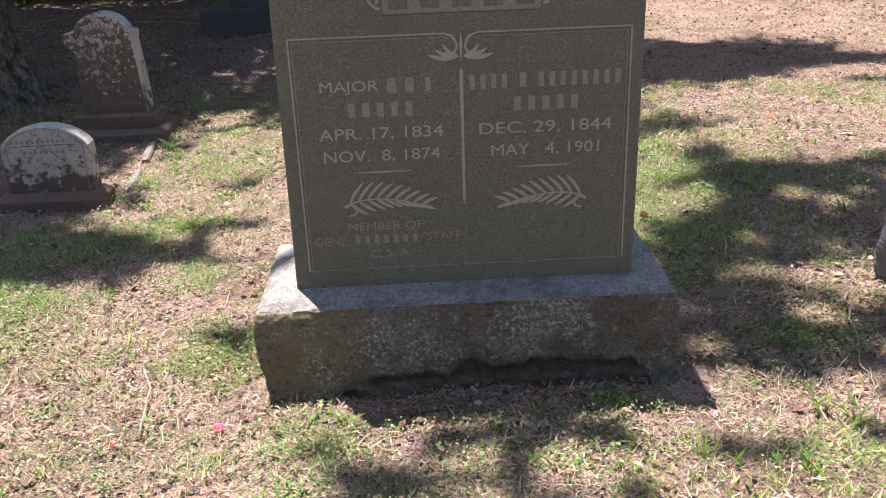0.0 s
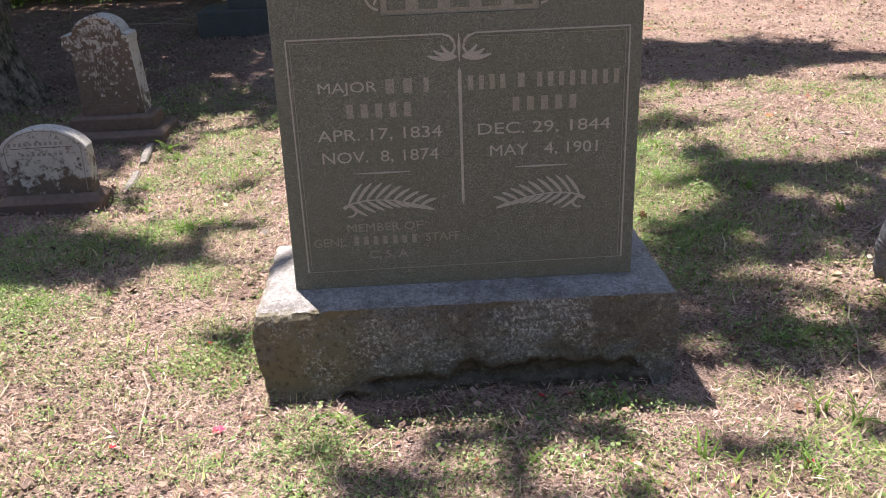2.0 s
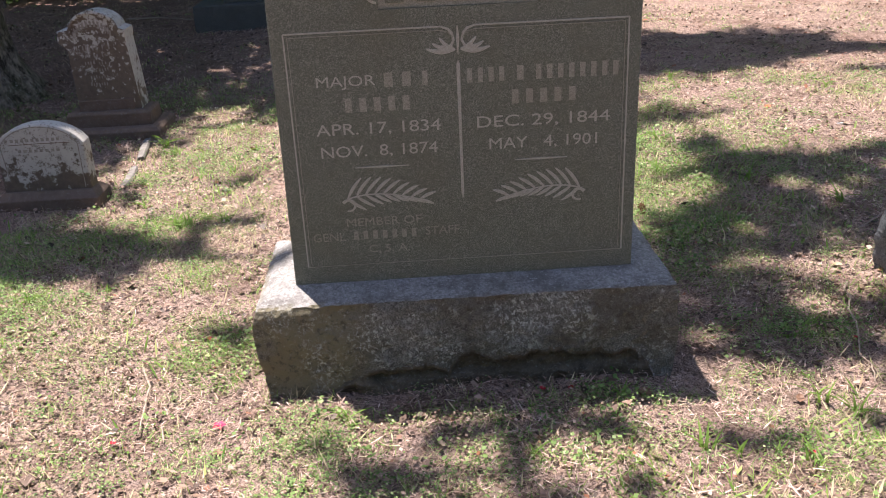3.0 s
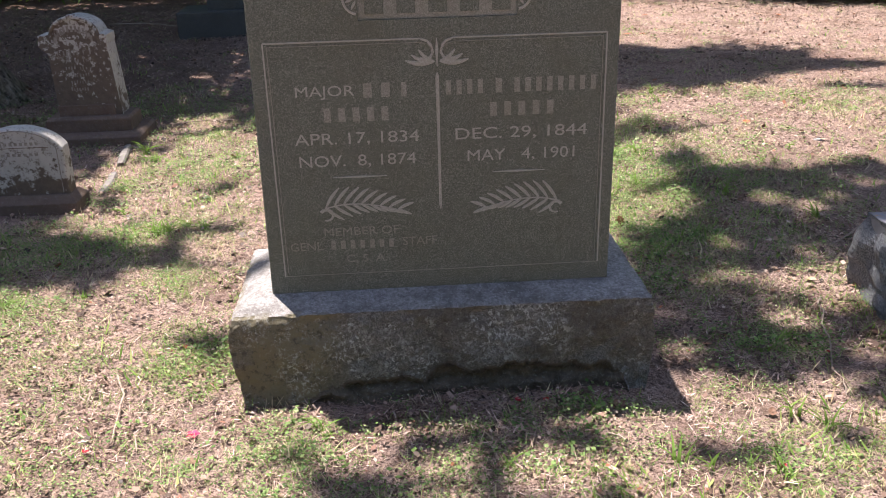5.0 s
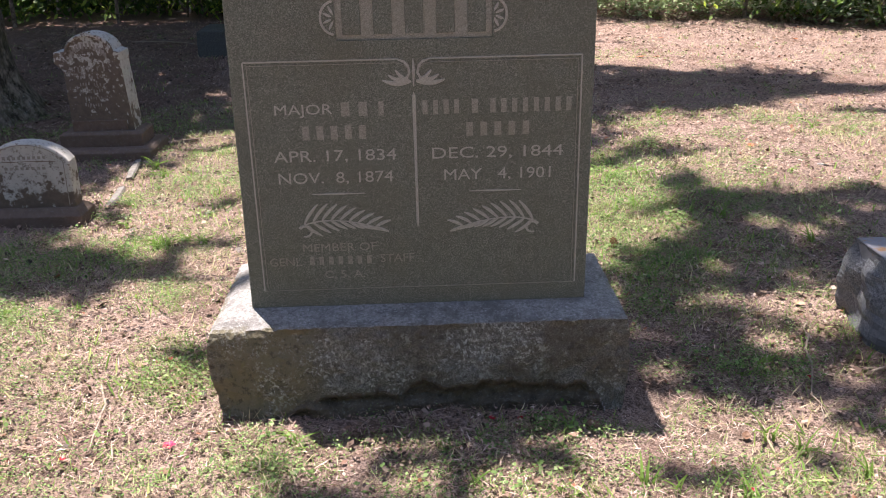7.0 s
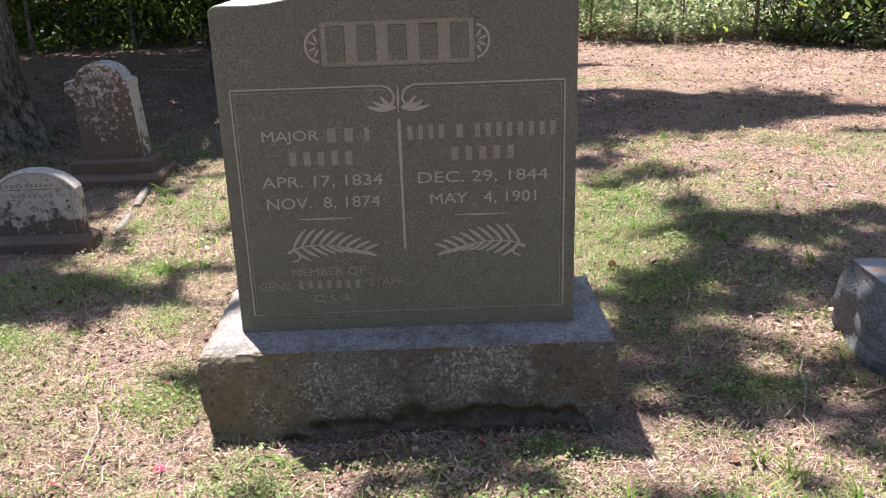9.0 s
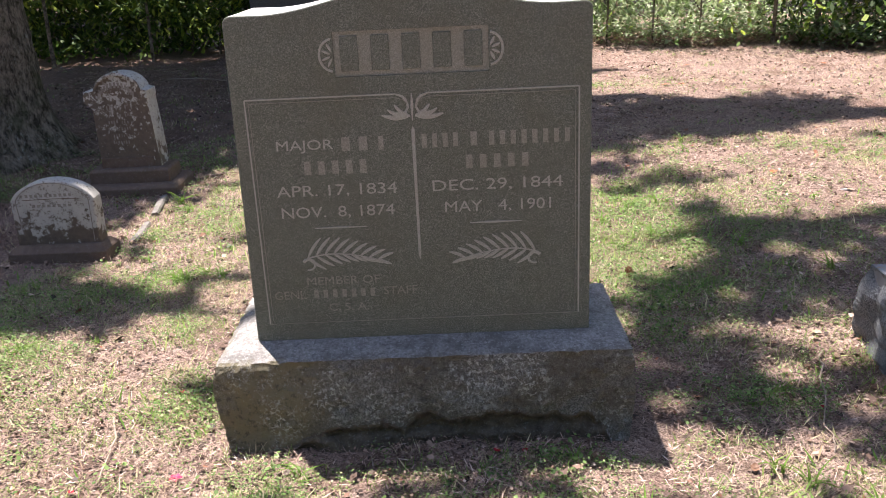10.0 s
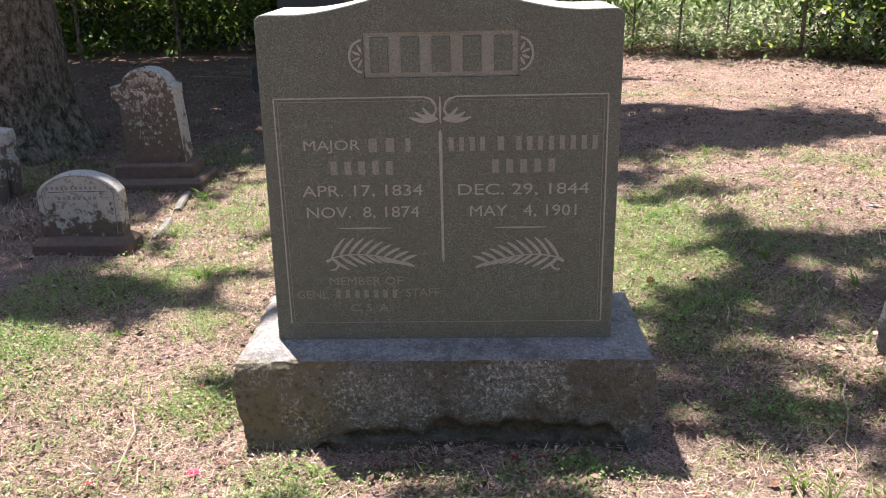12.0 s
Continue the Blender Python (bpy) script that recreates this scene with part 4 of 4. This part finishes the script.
# Greener stretches: centre, radii, strength.
LUSH = [(-1.8, 3.28, 0.3, 0.2, 1.8), (1.25, 4.65, 0.38, 0.6, 1.5), (-1.7, 4.0, 0.6, 0.3, 0.5), (-1.25, 5.4, 0.45, 0.5, 0.6), (1.2, 3.6, 0.4, 0.4, 0.35), (1.7, 4.8, 0.6, 0.6, 0.35),
        (-0.72, 2.85, 0.18, 0.25, 0.8), (1.38, 2.72, 0.16, 0.13, 1.0), (0.5, 2.12, 0.4, 0.1, 0.5), (1.2, 2.0, 0.6, 0.2, 0.35), (-1.2, 2.45, 0.3, 0.2, 0.3), (-0.3, 2.25, 0.14, 0.1, 0.8),
        (0.15, 2.3, 0.25, 0.08, 0.7), (1.15, 2.45, 0.12, 0.1, 0.5), (1.9, 6.5, 1.0, 0.2, 0.35), (3.4, 5.9, 0.5, 0.3, 0.3), (1.8, 9.5, 0.9, 0.4, 0.35), (-1.0, 6.6, 0.7, 0.6, 0.35), (-0.35, 2.15, 0.2, 0.12, 0.4), (-1.5, 2.9, 0.4, 0.3, 0.45), (1.5, 5.4, 0.3, 0.4, 0.5), (2.1, 4.5, 0.5, 0.4, 0.3), (1.2, 3.75, 0.34, 0.45, 1.0), (1.6, 3.7, 0.35, 0.25, 0.3), (-1.62, 5.23, 0.12, 0.16, 1.2), (-1.6, 5.8, 0.16, 0.14, 0.9), (-1.35, 6.2, 0.2, 0.16, 0.7), (1.6, 2.95, 0.2, 0.1, 0.5), (-1.0, 3.5, 0.25, 0.15, 0.35), (-1.6, 4.15, 0.7, 0.35, 0.6), (-0.9, 2.2, 0.5, 0.2, 0.3), (-1.15, 4.9, 0.3, 0.3, 0.4), (0.4, 2.32, 0.5, 0.07, 0.5), (-1.9, 7.2, 0.6, 0.5, 0.4), (-2.9, 6.9, 0.6, 0.4, 0.4)]


def lushness(x, y):
    g = 0.0 * x
    for cx, cy, rx, ry, s in LUSH:
        g = np.maximum(g, s * np.exp(-(((x - cx) / rx) ** 2 + ((y - cy) / ry) ** 2)))
    return g


def free_ground(x, y):
    """True where no stone or trunk stands."""
    ok = ~((x > -0.5) & (x < 0.81) & (y > 2.5) & (y < 3.06))
    ok &= ~((x > -2.3) & (x < -1.745) & (y > 4.76) & (y < 4.96)) & ~((x > -2.52) & (x < -1.745) & (y > 6.2) & (y < 6.65))
    return ok & ~((x > 1.86) & (x < 2.55) & (y > 2.46) & (y < 3.1))


def spots(n, box, seed):
    rng = np.random.default_rng(seed)
    x, y = rng.uniform(box[0], box[1], n), rng.uniform(box[2], box[3], n)
    keep = free_ground(x, y)
    return rng, x[keep], y[keep]


ZONES = [((-2.1, 2.4, 1.55, 4.6), 1.0, 1.0), ((-3.6, 4.6, 4.6, 8.0), 0.42, 1.35), ((-5.0, 7.5, 8.0, 13.0), 0.2, 1.8), ((-11.0, 11.0, -7.0, 14.0), 0.05, 2.2)]


def scatter_needles():
    parts_v = []
    for k, (box, share, grow) in enumerate(ZONES):
        area = (box[1] - box[0]) * (box[3] - box[2])
        rng, x, y = spots(int(area * 12500 * share), box, 40 + k)
        keep = rng.random(len(x)) < np.clip(2.4 * (patchy(x, y, 0.3, 3) - 0.28), 0.12, 1) * np.clip(5 * (patchy(x, y, 0.06 * grow, 9) - 0.4), 0.08, 1) - 0.5 * lushness(x, y)
        x, y = x[keep], y[keep]
        n = len(x)
        yaw = rng.random(n) * 2 * math.pi
        half = rng.uniform(0.006, 0.026, n) * grow ** 0.5
        along = np.stack([np.cos(yaw) * half, np.sin(yaw) * half, rng.normal(0, 0.28, n) * half], -1)
        wide = rng.uniform(0.0005, 0.0014, n) * grow
        across = np.stack([-np.sin(yaw) * wide, np.cos(yaw) * wide, 0 * wide], -1)
        parts_v.append((np.stack([x, y, ground_z(x, y) + rng.uniform(0.003, 0.024, n)], -1), along, across))
    me = quads("pine_needles", *[np.concatenate(a) for a in zip(*parts_v)])
    tagged(mesh_object("pine_needles", me, NEEDLE), "fallen pinkish tan pine needles strewn over the soil", "pine needles", kind="stuff")


def scatter_leaflets(name, material, label, category, per_m2, size, height, seed, flat, thresh, lush_gain, cluster, spread=0.022, fade=0.8):
    """Small leaves in clusters that follow the greener stretches."""
    sets = []
    for k, (box, share, grow) in enumerate(ZONES):
        area = (box[1] - box[0]) * (box[3] - box[2])
        rng, x, y = spots(int(area * per_m2 * share / cluster), box, seed + k)
        want = np.clip((patchy(x, y, 0.45, seed) - thresh) * 4, 0, 1) * 0.55 * (1 - fade * step(y, 6.5, 9)) + lush_gain * lushness(x, y)
        keep = rng.random(len(x)) < want
        x, y = np.repeat(x[keep], cluster), np.repeat(y[keep], cluster)
        n = len(x)
        x, y = x + rng.normal(0, spread * grow, n), y + rng.normal(0, spread * grow, n)
        ok = free_ground(x, y)
        x, y = x[ok], y[ok]
        n = len(x)
        yaw = rng.random(n) * 2 * math.pi
        half = rng.uniform(*size, n) * (grow if flat < 0.5 else grow ** 0.4)
        rise = rng.normal(flat, 0.35, n) if flat < 0.5 else rng.uniform(0.15, 1.6, n)
        along = np.stack([np.cos(yaw), np.sin(yaw), rise], -1)
        along *= (half / np.linalg.norm(along, axis=1))[:, None]
        wide = half * (0.75 if flat < 0.5 else 0.05 * grow)
        tilt = rng.normal(0, 0.35 if flat < 0.5 else 0.1, n)
        across = np.stack([-np.sin(yaw), np.cos(yaw), tilt], -1) * wide[:, None]
        base = ground_z(x, y) + (rng.uniform(0.006, height, n) * (1 + 0.8 * rng.random(n)) if flat < 0.5 else np.abs(along[:, 2]) - 0.002)
        sets.append((np.stack([x, y, base], -1), along, across))
    me = quads(name, *[np.concatenate(a) for a in zip(*sets)])
    tagged(mesh_object(name, me, material), label, category, kind="stuff")


scatter_needles()
scatter_leaflets("clover", CLOVER, "low clover and chickweed leaves in loose green mats", "weeds", 20000, (0.0024, 0.0052), 0.028, 60, 0.0, 0.555, 1.0, 16, 0.02)
scatter_leaflets("grass", GRASS, "short thin green grass growing in patches", "grass", 5600, (0.01, 0.03), 0.0, 70, 0.5, 0.5, 1.1, 7)
scatter_leaflets("dry_grass", DRY, "short straw-coloured dry grass among the needles", "grass", 5200, (0.01, 0.026), 0.0, 80, 0.5, 0.42, 0.3, 6)
scatter_leaflets("dark_litter", DARK_LITTER, "dark brown leaf bits strewn over the needles", "leaf litter", 1100, (0.005, 0.012), 0.014, 95, 0.0, 0.25, 0.1, 2, 0.05, 0.1)
scatter_leaflets("leaf_litter", LITTER, "small broken brown leaves lying on the ground", "leaf litter", 3600, (0.003, 0.0085), 0.02, 90, 0.0, 0.28, 0.2, 1, 0.03, 0.2)


def grass_tuft(x, y, blades, tall, seed, label="tuft of broad green grass blades"):
    rng = random.Random(seed)
    t = thing("grass_tuft", pose(x, y, float(ground_z(x, y))), label, "grass", "grass tufts")
    for _ in range(blades):
        a, ln, lean = rng.uniform(0, 6.28), tall * rng.uniform(0.5, 1.0), rng.uniform(0.4, 1.25)
        w = rng.uniform(0.003, 0.006)
        bm = bmesh.new()
        rows = []
        bx, by = rng.uniform(-0.02, 0.02), rng.uniform(-0.02, 0.02)
        for k in range(6):
            q = k / 5
            out = lean * q * q * ln
            c = Vector((bx + math.cos(a) * out, by + math.sin(a) * out, -0.004 + ln * (q - 0.35 * lean * q * q)))
            side = Vector((-math.sin(a), math.cos(a), 0)) * w * (1 - q ** 2.2 * 0.95)
            rows.append((bm.verts.new(c - side), bm.verts.new(c + Vector((0, 0, -w * 0.5))), bm.verts.new(c + side)))
        for p, q in zip(rows, rows[1:]):
            bm.faces.new((p[0], p[1], q[1], q[0]))
            bm.faces.new((p[1], p[2], q[2], q[1]))
        part("blade", bm, GRASS, t)


for n, (x, y, blades, tall) in enumerate([(0.79, 2.06, 6, 0.1), (0.86, 2.0, 5, 0.09), (1.22, 2.28, 9, 0.13), (1.3, 2.2, 7, 0.11), (2.04, 6.64, 10, 0.16), (1.98, 6.3, 9, 0.13), (-1.13, 4.2, 26, 0.1), (-0.95, 4.22, 16, 0.08), (-1.2, 4.25, 22, 0.09), (-1.05, 4.3, 18, 0.08),
                                        (-1.66, 5.95, 20, 0.14), (-1.55, 5.75, 12, 0.1), (1.3, 5.0, 10, 0.14), (1.75, 4.3, 7, 0.13), (-0.25, 2.33, 7, 0.11), (1.12, 4.75, 9, 0.12), (2.05, 3.9, 7, 0.12), (-1.5, 4.72, 8, 0.07), (0.62, 2.36, 4, 0.07), (1.55, 2.1, 8, 0.12), (1.42, 2.05, 7, 0.1), (1.05, 1.95, 6, 0.1), (0.55, 2.0, 6, 0.08), (0.3, 2.05, 5, 0.07), (-1.75, 3.2, 16, 0.1), (-1.6, 3.35, 14, 0.09), (-1.9, 3.3, 16, 0.11), (1.35, 4.5, 10, 0.12), (1.15, 4.35, 8, 0.1), (1.5, 5.1, 8, 0.12), (-1.0, 5.6, 8, 0.08), (1.4, 2.75, 9, 0.06), (1.3, 2.68, 8, 0.05), (2.4, 5.0, 6, 0.1), (3.0, 6.1, 8, 0.1), (-1.3, 3.4, 7, 0.06)]):
    grass_tuft(x, y, blades, tall, 200 + n)


def dry_leaf(x, y, size, material, seed, label, lift=0.012):
    """A curled dry leaf with a pointed outline and a raised midrib."""
    rng = random.Random(seed)
    bm = bmesh.new()
    rows = []
    curl = rng.uniform(0.2, 0.6)
    for k in range(7):
        q = k / 6
        w = size * 0.42 * math.sin(math.pi * (0.04 + 0.94 * q)) ** 0.8 * rng.uniform(0.8, 1.1)
        z = curl * size * (q - 0.5) ** 2 + rng.uniform(-0.03, 0.03) * size
        rows.append([bm.verts.new(((q - 0.5) * size, s * w, z + abs(s) * curl * w * 0.6)) for s in (-1, -0.5, 0, 0.5, 1)])
    for a, b in zip(rows, rows[1:]):
        for k in range(4):
            bm.faces.new((a[k], a[k + 1], b[k + 1], b[k]))
    ob = smooth(mesh_object("fallen_leaf", bm, material))
    ob.matrix_world = pose(x, y, float(ground_z(x, y)) + lift, rng.uniform(-12, 12), rng.uniform(-12, 12), rng.uniform(0, 360))
    tagged(ob, label, "leaf", "fallen leaves")


LEAVES = [(2.364, 5.573, 0.075, RUST, "orange-brown dry leaf on sunlit needles"), (1.707, 3.2, 0.06, TAN, "curled tan dry leaf on the soil"), (1.155, 2.276, 0.045, BROWN, "dark brown curled leaf among needles"),
          (0.691, 2.356, 0.06, BROWN, "dark brown curled leaf among needles"), (-0.876, 2.857, 0.035, TAN, "curled tan dry leaf on the soil"), (2.55, 9.31, 0.13, RUST, "orange-brown dry leaf on sunlit needles"),
          (2.7, 9.25, 0.1, RUST, "orange-brown dry leaf on sunlit needles"), (4.6, 10.3, 0.1, RUST, "orange-brown dry leaf on sunlit needles"), (3.1, 10.6, 0.1, RUST, "orange-brown dry leaf on sunlit needles"), (2.2, 9.9, 0.08, RUST, "orange-brown dry leaf on sunlit needles"),
          (2.68, 5.14, 0.05, TAN, "curled tan dry leaf on the soil"), (1.14, 3.75, 0.06, BROWN, "dark brown curled leaf among needles"), (1.5, 3.1, 0.05, BROWN, "dark brown curled leaf among needles"), (3.75, 7.0, 0.09, TAN, "curled tan dry leaf on the soil"),
          (1.6, 3.32, 0.05, TAN, "curled tan dry leaf on the soil"), (0.22, 2.27, 0.035, TAN, "curled tan dry leaf on the soil"), (1.75, 3.3, 0.05, TAN, "curled tan dry leaf on the soil"), (-0.62, 2.2, 0.05, BROWN, "dark brown curled leaf among needles"), (0.92, 6.0, 0.07, RUST, "orange-brown dry leaf on sunlit needles"),
          (1.5, 6.0, 0.06, RUST, "orange-brown dry leaf on sunlit needles"), (-1.43, 5.35, 0.05, BROWN, "dark brown curled leaf among needles"), (1.72, 2.72, 0.05, BROWN, "dark brown curled leaf among needles")]
for n, (x, y, size, material, label) in enumerate(LEAVES):
    dry_leaf(x, y, size * 0.8, material, 300 + n, label)
for n, (x, y) in enumerate([(0.375, 2.41), (0.465, 2.4), (-0.946, 2.27), (-0.777, 2.9), (1.06, 1.98), (1.5, 2.62), (-1.72, 3.08)]):
    dry_leaf(x, y, 0.022, RED, 340 + n, "small red fallen petal on the ground", 0.014)


def azalea():
    x, y = -0.64, 2.33
    t = thing("flower", pose(x, y, float(ground_z(x, y)) + 0.014), "small magenta blossom fallen on the grass", "flower")
    for k in range(5):
        a = k * 1.257
        bm = bmesh.new()
        rows = []
        for j in range(5):
            q = j / 4
            w = 0.008 * math.sin(math.pi * (0.12 + 0.8 * q))
            rows.append([bm.verts.new(Matrix.Rotation(a, 3, "Z") @ Vector((0.002 + 0.02 * q, s * w, 0.016 * q - 0.01 * q * q + abs(s) * 0.003))) for s in (-1, 0, 1)])
        for p, q in zip(rows, rows[1:]):
            for i in range(2):
                bm.faces.new((p[i], p[i + 1], q[i + 1], q[i]))
        part("petal", bm, PINK, t)


azalea()


def pine_cone(x, y, seed, size=1.0):
    t = thing("pine_cone", pose(x, y, float(ground_z(x, y)) + 0.03 * size, 0, 78, 35 + seed * 50), "open reddish brown pine cone lying in clover", "pine cone")
    t.scale = (size, size, size)
    part("core", tube([(0, 0, -0.05), (0, 0, 0), (0, 0, 0.05)], [0.014, 0.018, 0.006], 8), CONE, t)
    bm0 = bmesh.new()
    v = [bm0.verts.new(p) for p in ((0.008, -0.005, 0), (0.008, 0.005, 0), (0.034, 0.01, 0.008), (0.04, 0, 0.012), (0.034, -0.01, 0.008), (0.02, 0, -0.003))]
    for f in ((0, 1, 5), (1, 2, 5), (2, 3, 5), (3, 4, 5), (4, 0, 5), (0, 4, 3), (0, 3, 2), (0, 2, 1)):
        bm0.faces.new([v[k] for k in f])
    me = bpy.data.meshes.new("scale")
    bm0.to_mesh(me)
    bm0.free()
    me.materials.append(CONE)
    for k in range(42):
        ob = new("scale", me)
        ob.parent = t
        z = -0.045 + 0.0021 * k
        s = 0.55 + 0.5 * math.sin(math.pi * (k + 4) / 50)
        ob.matrix_local = pose(0, 0, z, 0, 0, 137.5 * k) @ Matrix.Diagonal((s, s, s, 1))


pine_cone(1.105, 3.96, 1, 0.6)


def stick(points, radius, label, name="stick", material=None):
    pts = [(x, y, float(ground_z(x, y)) + radius * 0.6 + up + 0.014) for x, y, up in points]
    fine = []
    for (a, b) in zip(pts, pts[1:]):
        for k in range(4):
            q = k / 4
            fine.append(tuple(a[i] + (b[i] - a[i]) * q + radius * 0.9 * noise.noise(Vector((a[0] * 30 + q * 3, a[1] * 30, i * 7))) for i in range(3)))
    fine.append(pts[-1])
    n = len(fine)
    ob = smooth(mesh_object(name, tube(fine, [radius * (1 - 0.55 * i / n) for i in range(n)], 6), material or TWIG))
    tagged(ob, label, "stick")


stick([(1.66, 3.02, 0.0), (1.615, 2.95, 0.004), (1.605, 2.88, 0.01), (1.56, 2.8, 0.006), (1.535, 2.69, 0.012), (1.5, 2.6, 0.008), (1.45, 2.49, 0.006), (1.455, 2.42, 0.006), (1.42, 2.33, 0.0)], 0.0045, "long thin tan vine lying over the soil")
stick([(-0.965, 2.7, 0.0), (-0.911, 2.568, 0.004), (-0.894, 2.432, 0.003), (-0.88, 2.3, 0.0)], 0.005, "slender crooked dry stick on the grass")
stick([(2.2, 3.7, 0.03), (2.05, 3.59, 0.015), (1.92, 3.51, 0.0)], 0.004, "bare pale twig lying in shade")
stick([(-3.45, 11.6, 0.02), (-3.0, 11.45, 0.03), (-2.5, 11.2, 0.02)], 0.011, "long dry branch on shaded ground")
stick([(1.72, 2.62, 0.0), (1.85, 2.66, 0.004), (2.0, 2.72, 0.0)], 0.006, "short grey stick beside the rough marker")
stick([(-1.15, 6.62, 0.01), (-1.4, 6.66, 0.02), (-1.7, 6.6, 0.02)], 0.005, "bent dry twig beside the stepped headstone")
rng_sticks = random.Random(12)
for k in range(36):
    x, y = rng_sticks.uniform(-1.9, 2.2), rng_sticks.uniform(1.8, 4.4)
    if free_ground(np.array([x]), np.array([y]))[0] and not (-0.65 < x < 0.95 and 2.35 < y < 3.2):
        a, ln = rng_sticks.uniform(0, 6.28), rng_sticks.uniform(0.05, 0.16)
        stick([(x, y, 0.004), (x + math.cos(a) * ln * 0.5, y + math.sin(a) * ln * 0.5, 0.008), (x + math.cos(a + 0.3) * ln, y + math.sin(a + 0.3) * ln, 0.003)], rng_sticks.uniform(0.0014, 0.003), "thin dry twig among pine needles")


def stone_chip(x, y, sx, sy, sz, turn, seed, label, material=CHIP):
    bm = bmesh.new()
    bmesh.ops.create_icosphere(bm, subdivisions=2, radius=1)
    for v in bm.verts:
        v.co *= 1 + 0.3 * noise.noise(v.co * 1.4 + Vector((seed, 0, 0)))
        v.co = Vector((v.co.x * sx, v.co.y * sy, v.co.z * sz))
    ob = mesh_object("stone_chip", bm, material)
    ob.matrix_world = pose(x, y, float(ground_z(x, y)) + sz * 0.3, 0, 0, turn)
    tagged(ob, label, "stone chip", "stone chips")


stone_chip(-1.051, 4.822, 0.03, 0.02, 0.014, 20, 1, "white marble chip on bare soil")
stone_chip(2.66, 5.16, 0.028, 0.014, 0.01, -30, 2, "white marble chip on bare soil")


def curb_fragment():
    """Broken lengths of curved marble coping between the two old headstones."""
    for k, line in enumerate((((-1.81, 6.06), (-1.8, 5.9), (-1.76, 5.66)), ((-1.76, 5.49), (-1.73, 5.28), (-1.71, 5.06)))):
        bm = bmesh.new()
        rows = []
        for i in range(13):
            q = i / 12
            ax, ay = [(1 - q) ** 2 * line[0][c] + 2 * q * (1 - q) * line[1][c] + q * q * line[2][c] for c in (0, 1)]
            w = 0.028 * (0.8 + 0.2 * math.sin(math.pi * q)) + 0.006 * noise.noise(Vector((q * 6, k, 0)))
            up = float(ground_z(ax, ay)) + 0.014 + 0.02 * (1 - q) * (k == 0) + 0.004 * noise.noise(Vector((q * 9, 3 + k, 0)))
            rows.append([bm.verts.new((ax + s * w, ay + 0.25 * s * w, up + z)) for s, z in ((-1, -0.09), (-1, 0.0), (-0.7, 0.01), (0.7, 0.014), (1, 0.002), (1, -0.09))])
        for a, b in zip(rows, rows[1:]):
            for j in range(6):
                bm.faces.new((a[j], a[(j + 1) % 6], b[(j + 1) % 6], b[j]))
        bm.faces.new(rows[0])
        bm.faces.new(rows[-1][::-1])
        bmesh.ops.recalc_face_normals(bm, faces=bm.faces)
        tagged(mesh_object("curb_fragment", bm, COPING), "broken pale marble coping sunk in the grass", "curb", "curb fragments")


curb_fragment()


def sapling(x, y, tall, radius, lean, seed, label):
    t = thing("sapling", pose(x, y, float(ground_z(x, y))), label, "sapling", "thicket saplings")
    part("stem", tube([(0, 0, -0.05), (0.02, 0, tall * 0.3), (lean * 0.5, 0.02, tall * 0.65), (lean, 0, tall)], [radius * 1.4, radius, radius * 0.8, radius * 0.5], 9), BARK, t)
    rng = np.random.default_rng(seed)
    n = 320
    c = np.stack([rng.normal(lean * 0.6, 0.35, n), rng.normal(0, 0.3, n), rng.uniform(tall * 0.25, tall, n)], -1)
    yaw = rng.random(n) * 6.283
    along = np.stack([np.cos(yaw), np.sin(yaw), rng.normal(-0.5, 0.4, n)], -1) * rng.uniform(0.04, 0.08, n)[:, None]
    across = np.stack([-np.sin(yaw), np.cos(yaw), rng.normal(0, 0.5, n)], -1) * rng.uniform(0.02, 0.045, n)[:, None]
    part("foliage", quads("foliage", c, along, across), HEDGE, t)


sapling(4.73, 12.35, 3.0, 0.024, 0.1, 1, "slim brown sapling at the thicket's edge")
sapling(3.2, 12.9, 3.0, 0.012, -0.15, 2, "slim brown sapling at the thicket's edge")
sapling(5.3, 12.3, 3.4, 0.03, 0.2, 3, "slim brown sapling at the thicket's edge")
sapling(3.9, 13.0, 2.8, 0.01, 0.2, 4, "slim brown sapling at the thicket's edge")
sapling(2.6, 13.2, 2.8, 0.012, 0.1, 5, "slim brown sapling at the thicket's edge")
sapling(-5.9, 13.9, 3.5, 0.025, 0.3, 6, "dark shaded sapling at the thicket's edge")
sapling(-4.4, 14.1, 3.5, 0.02, -0.2, 7, "dark shaded sapling at the thicket's edge")
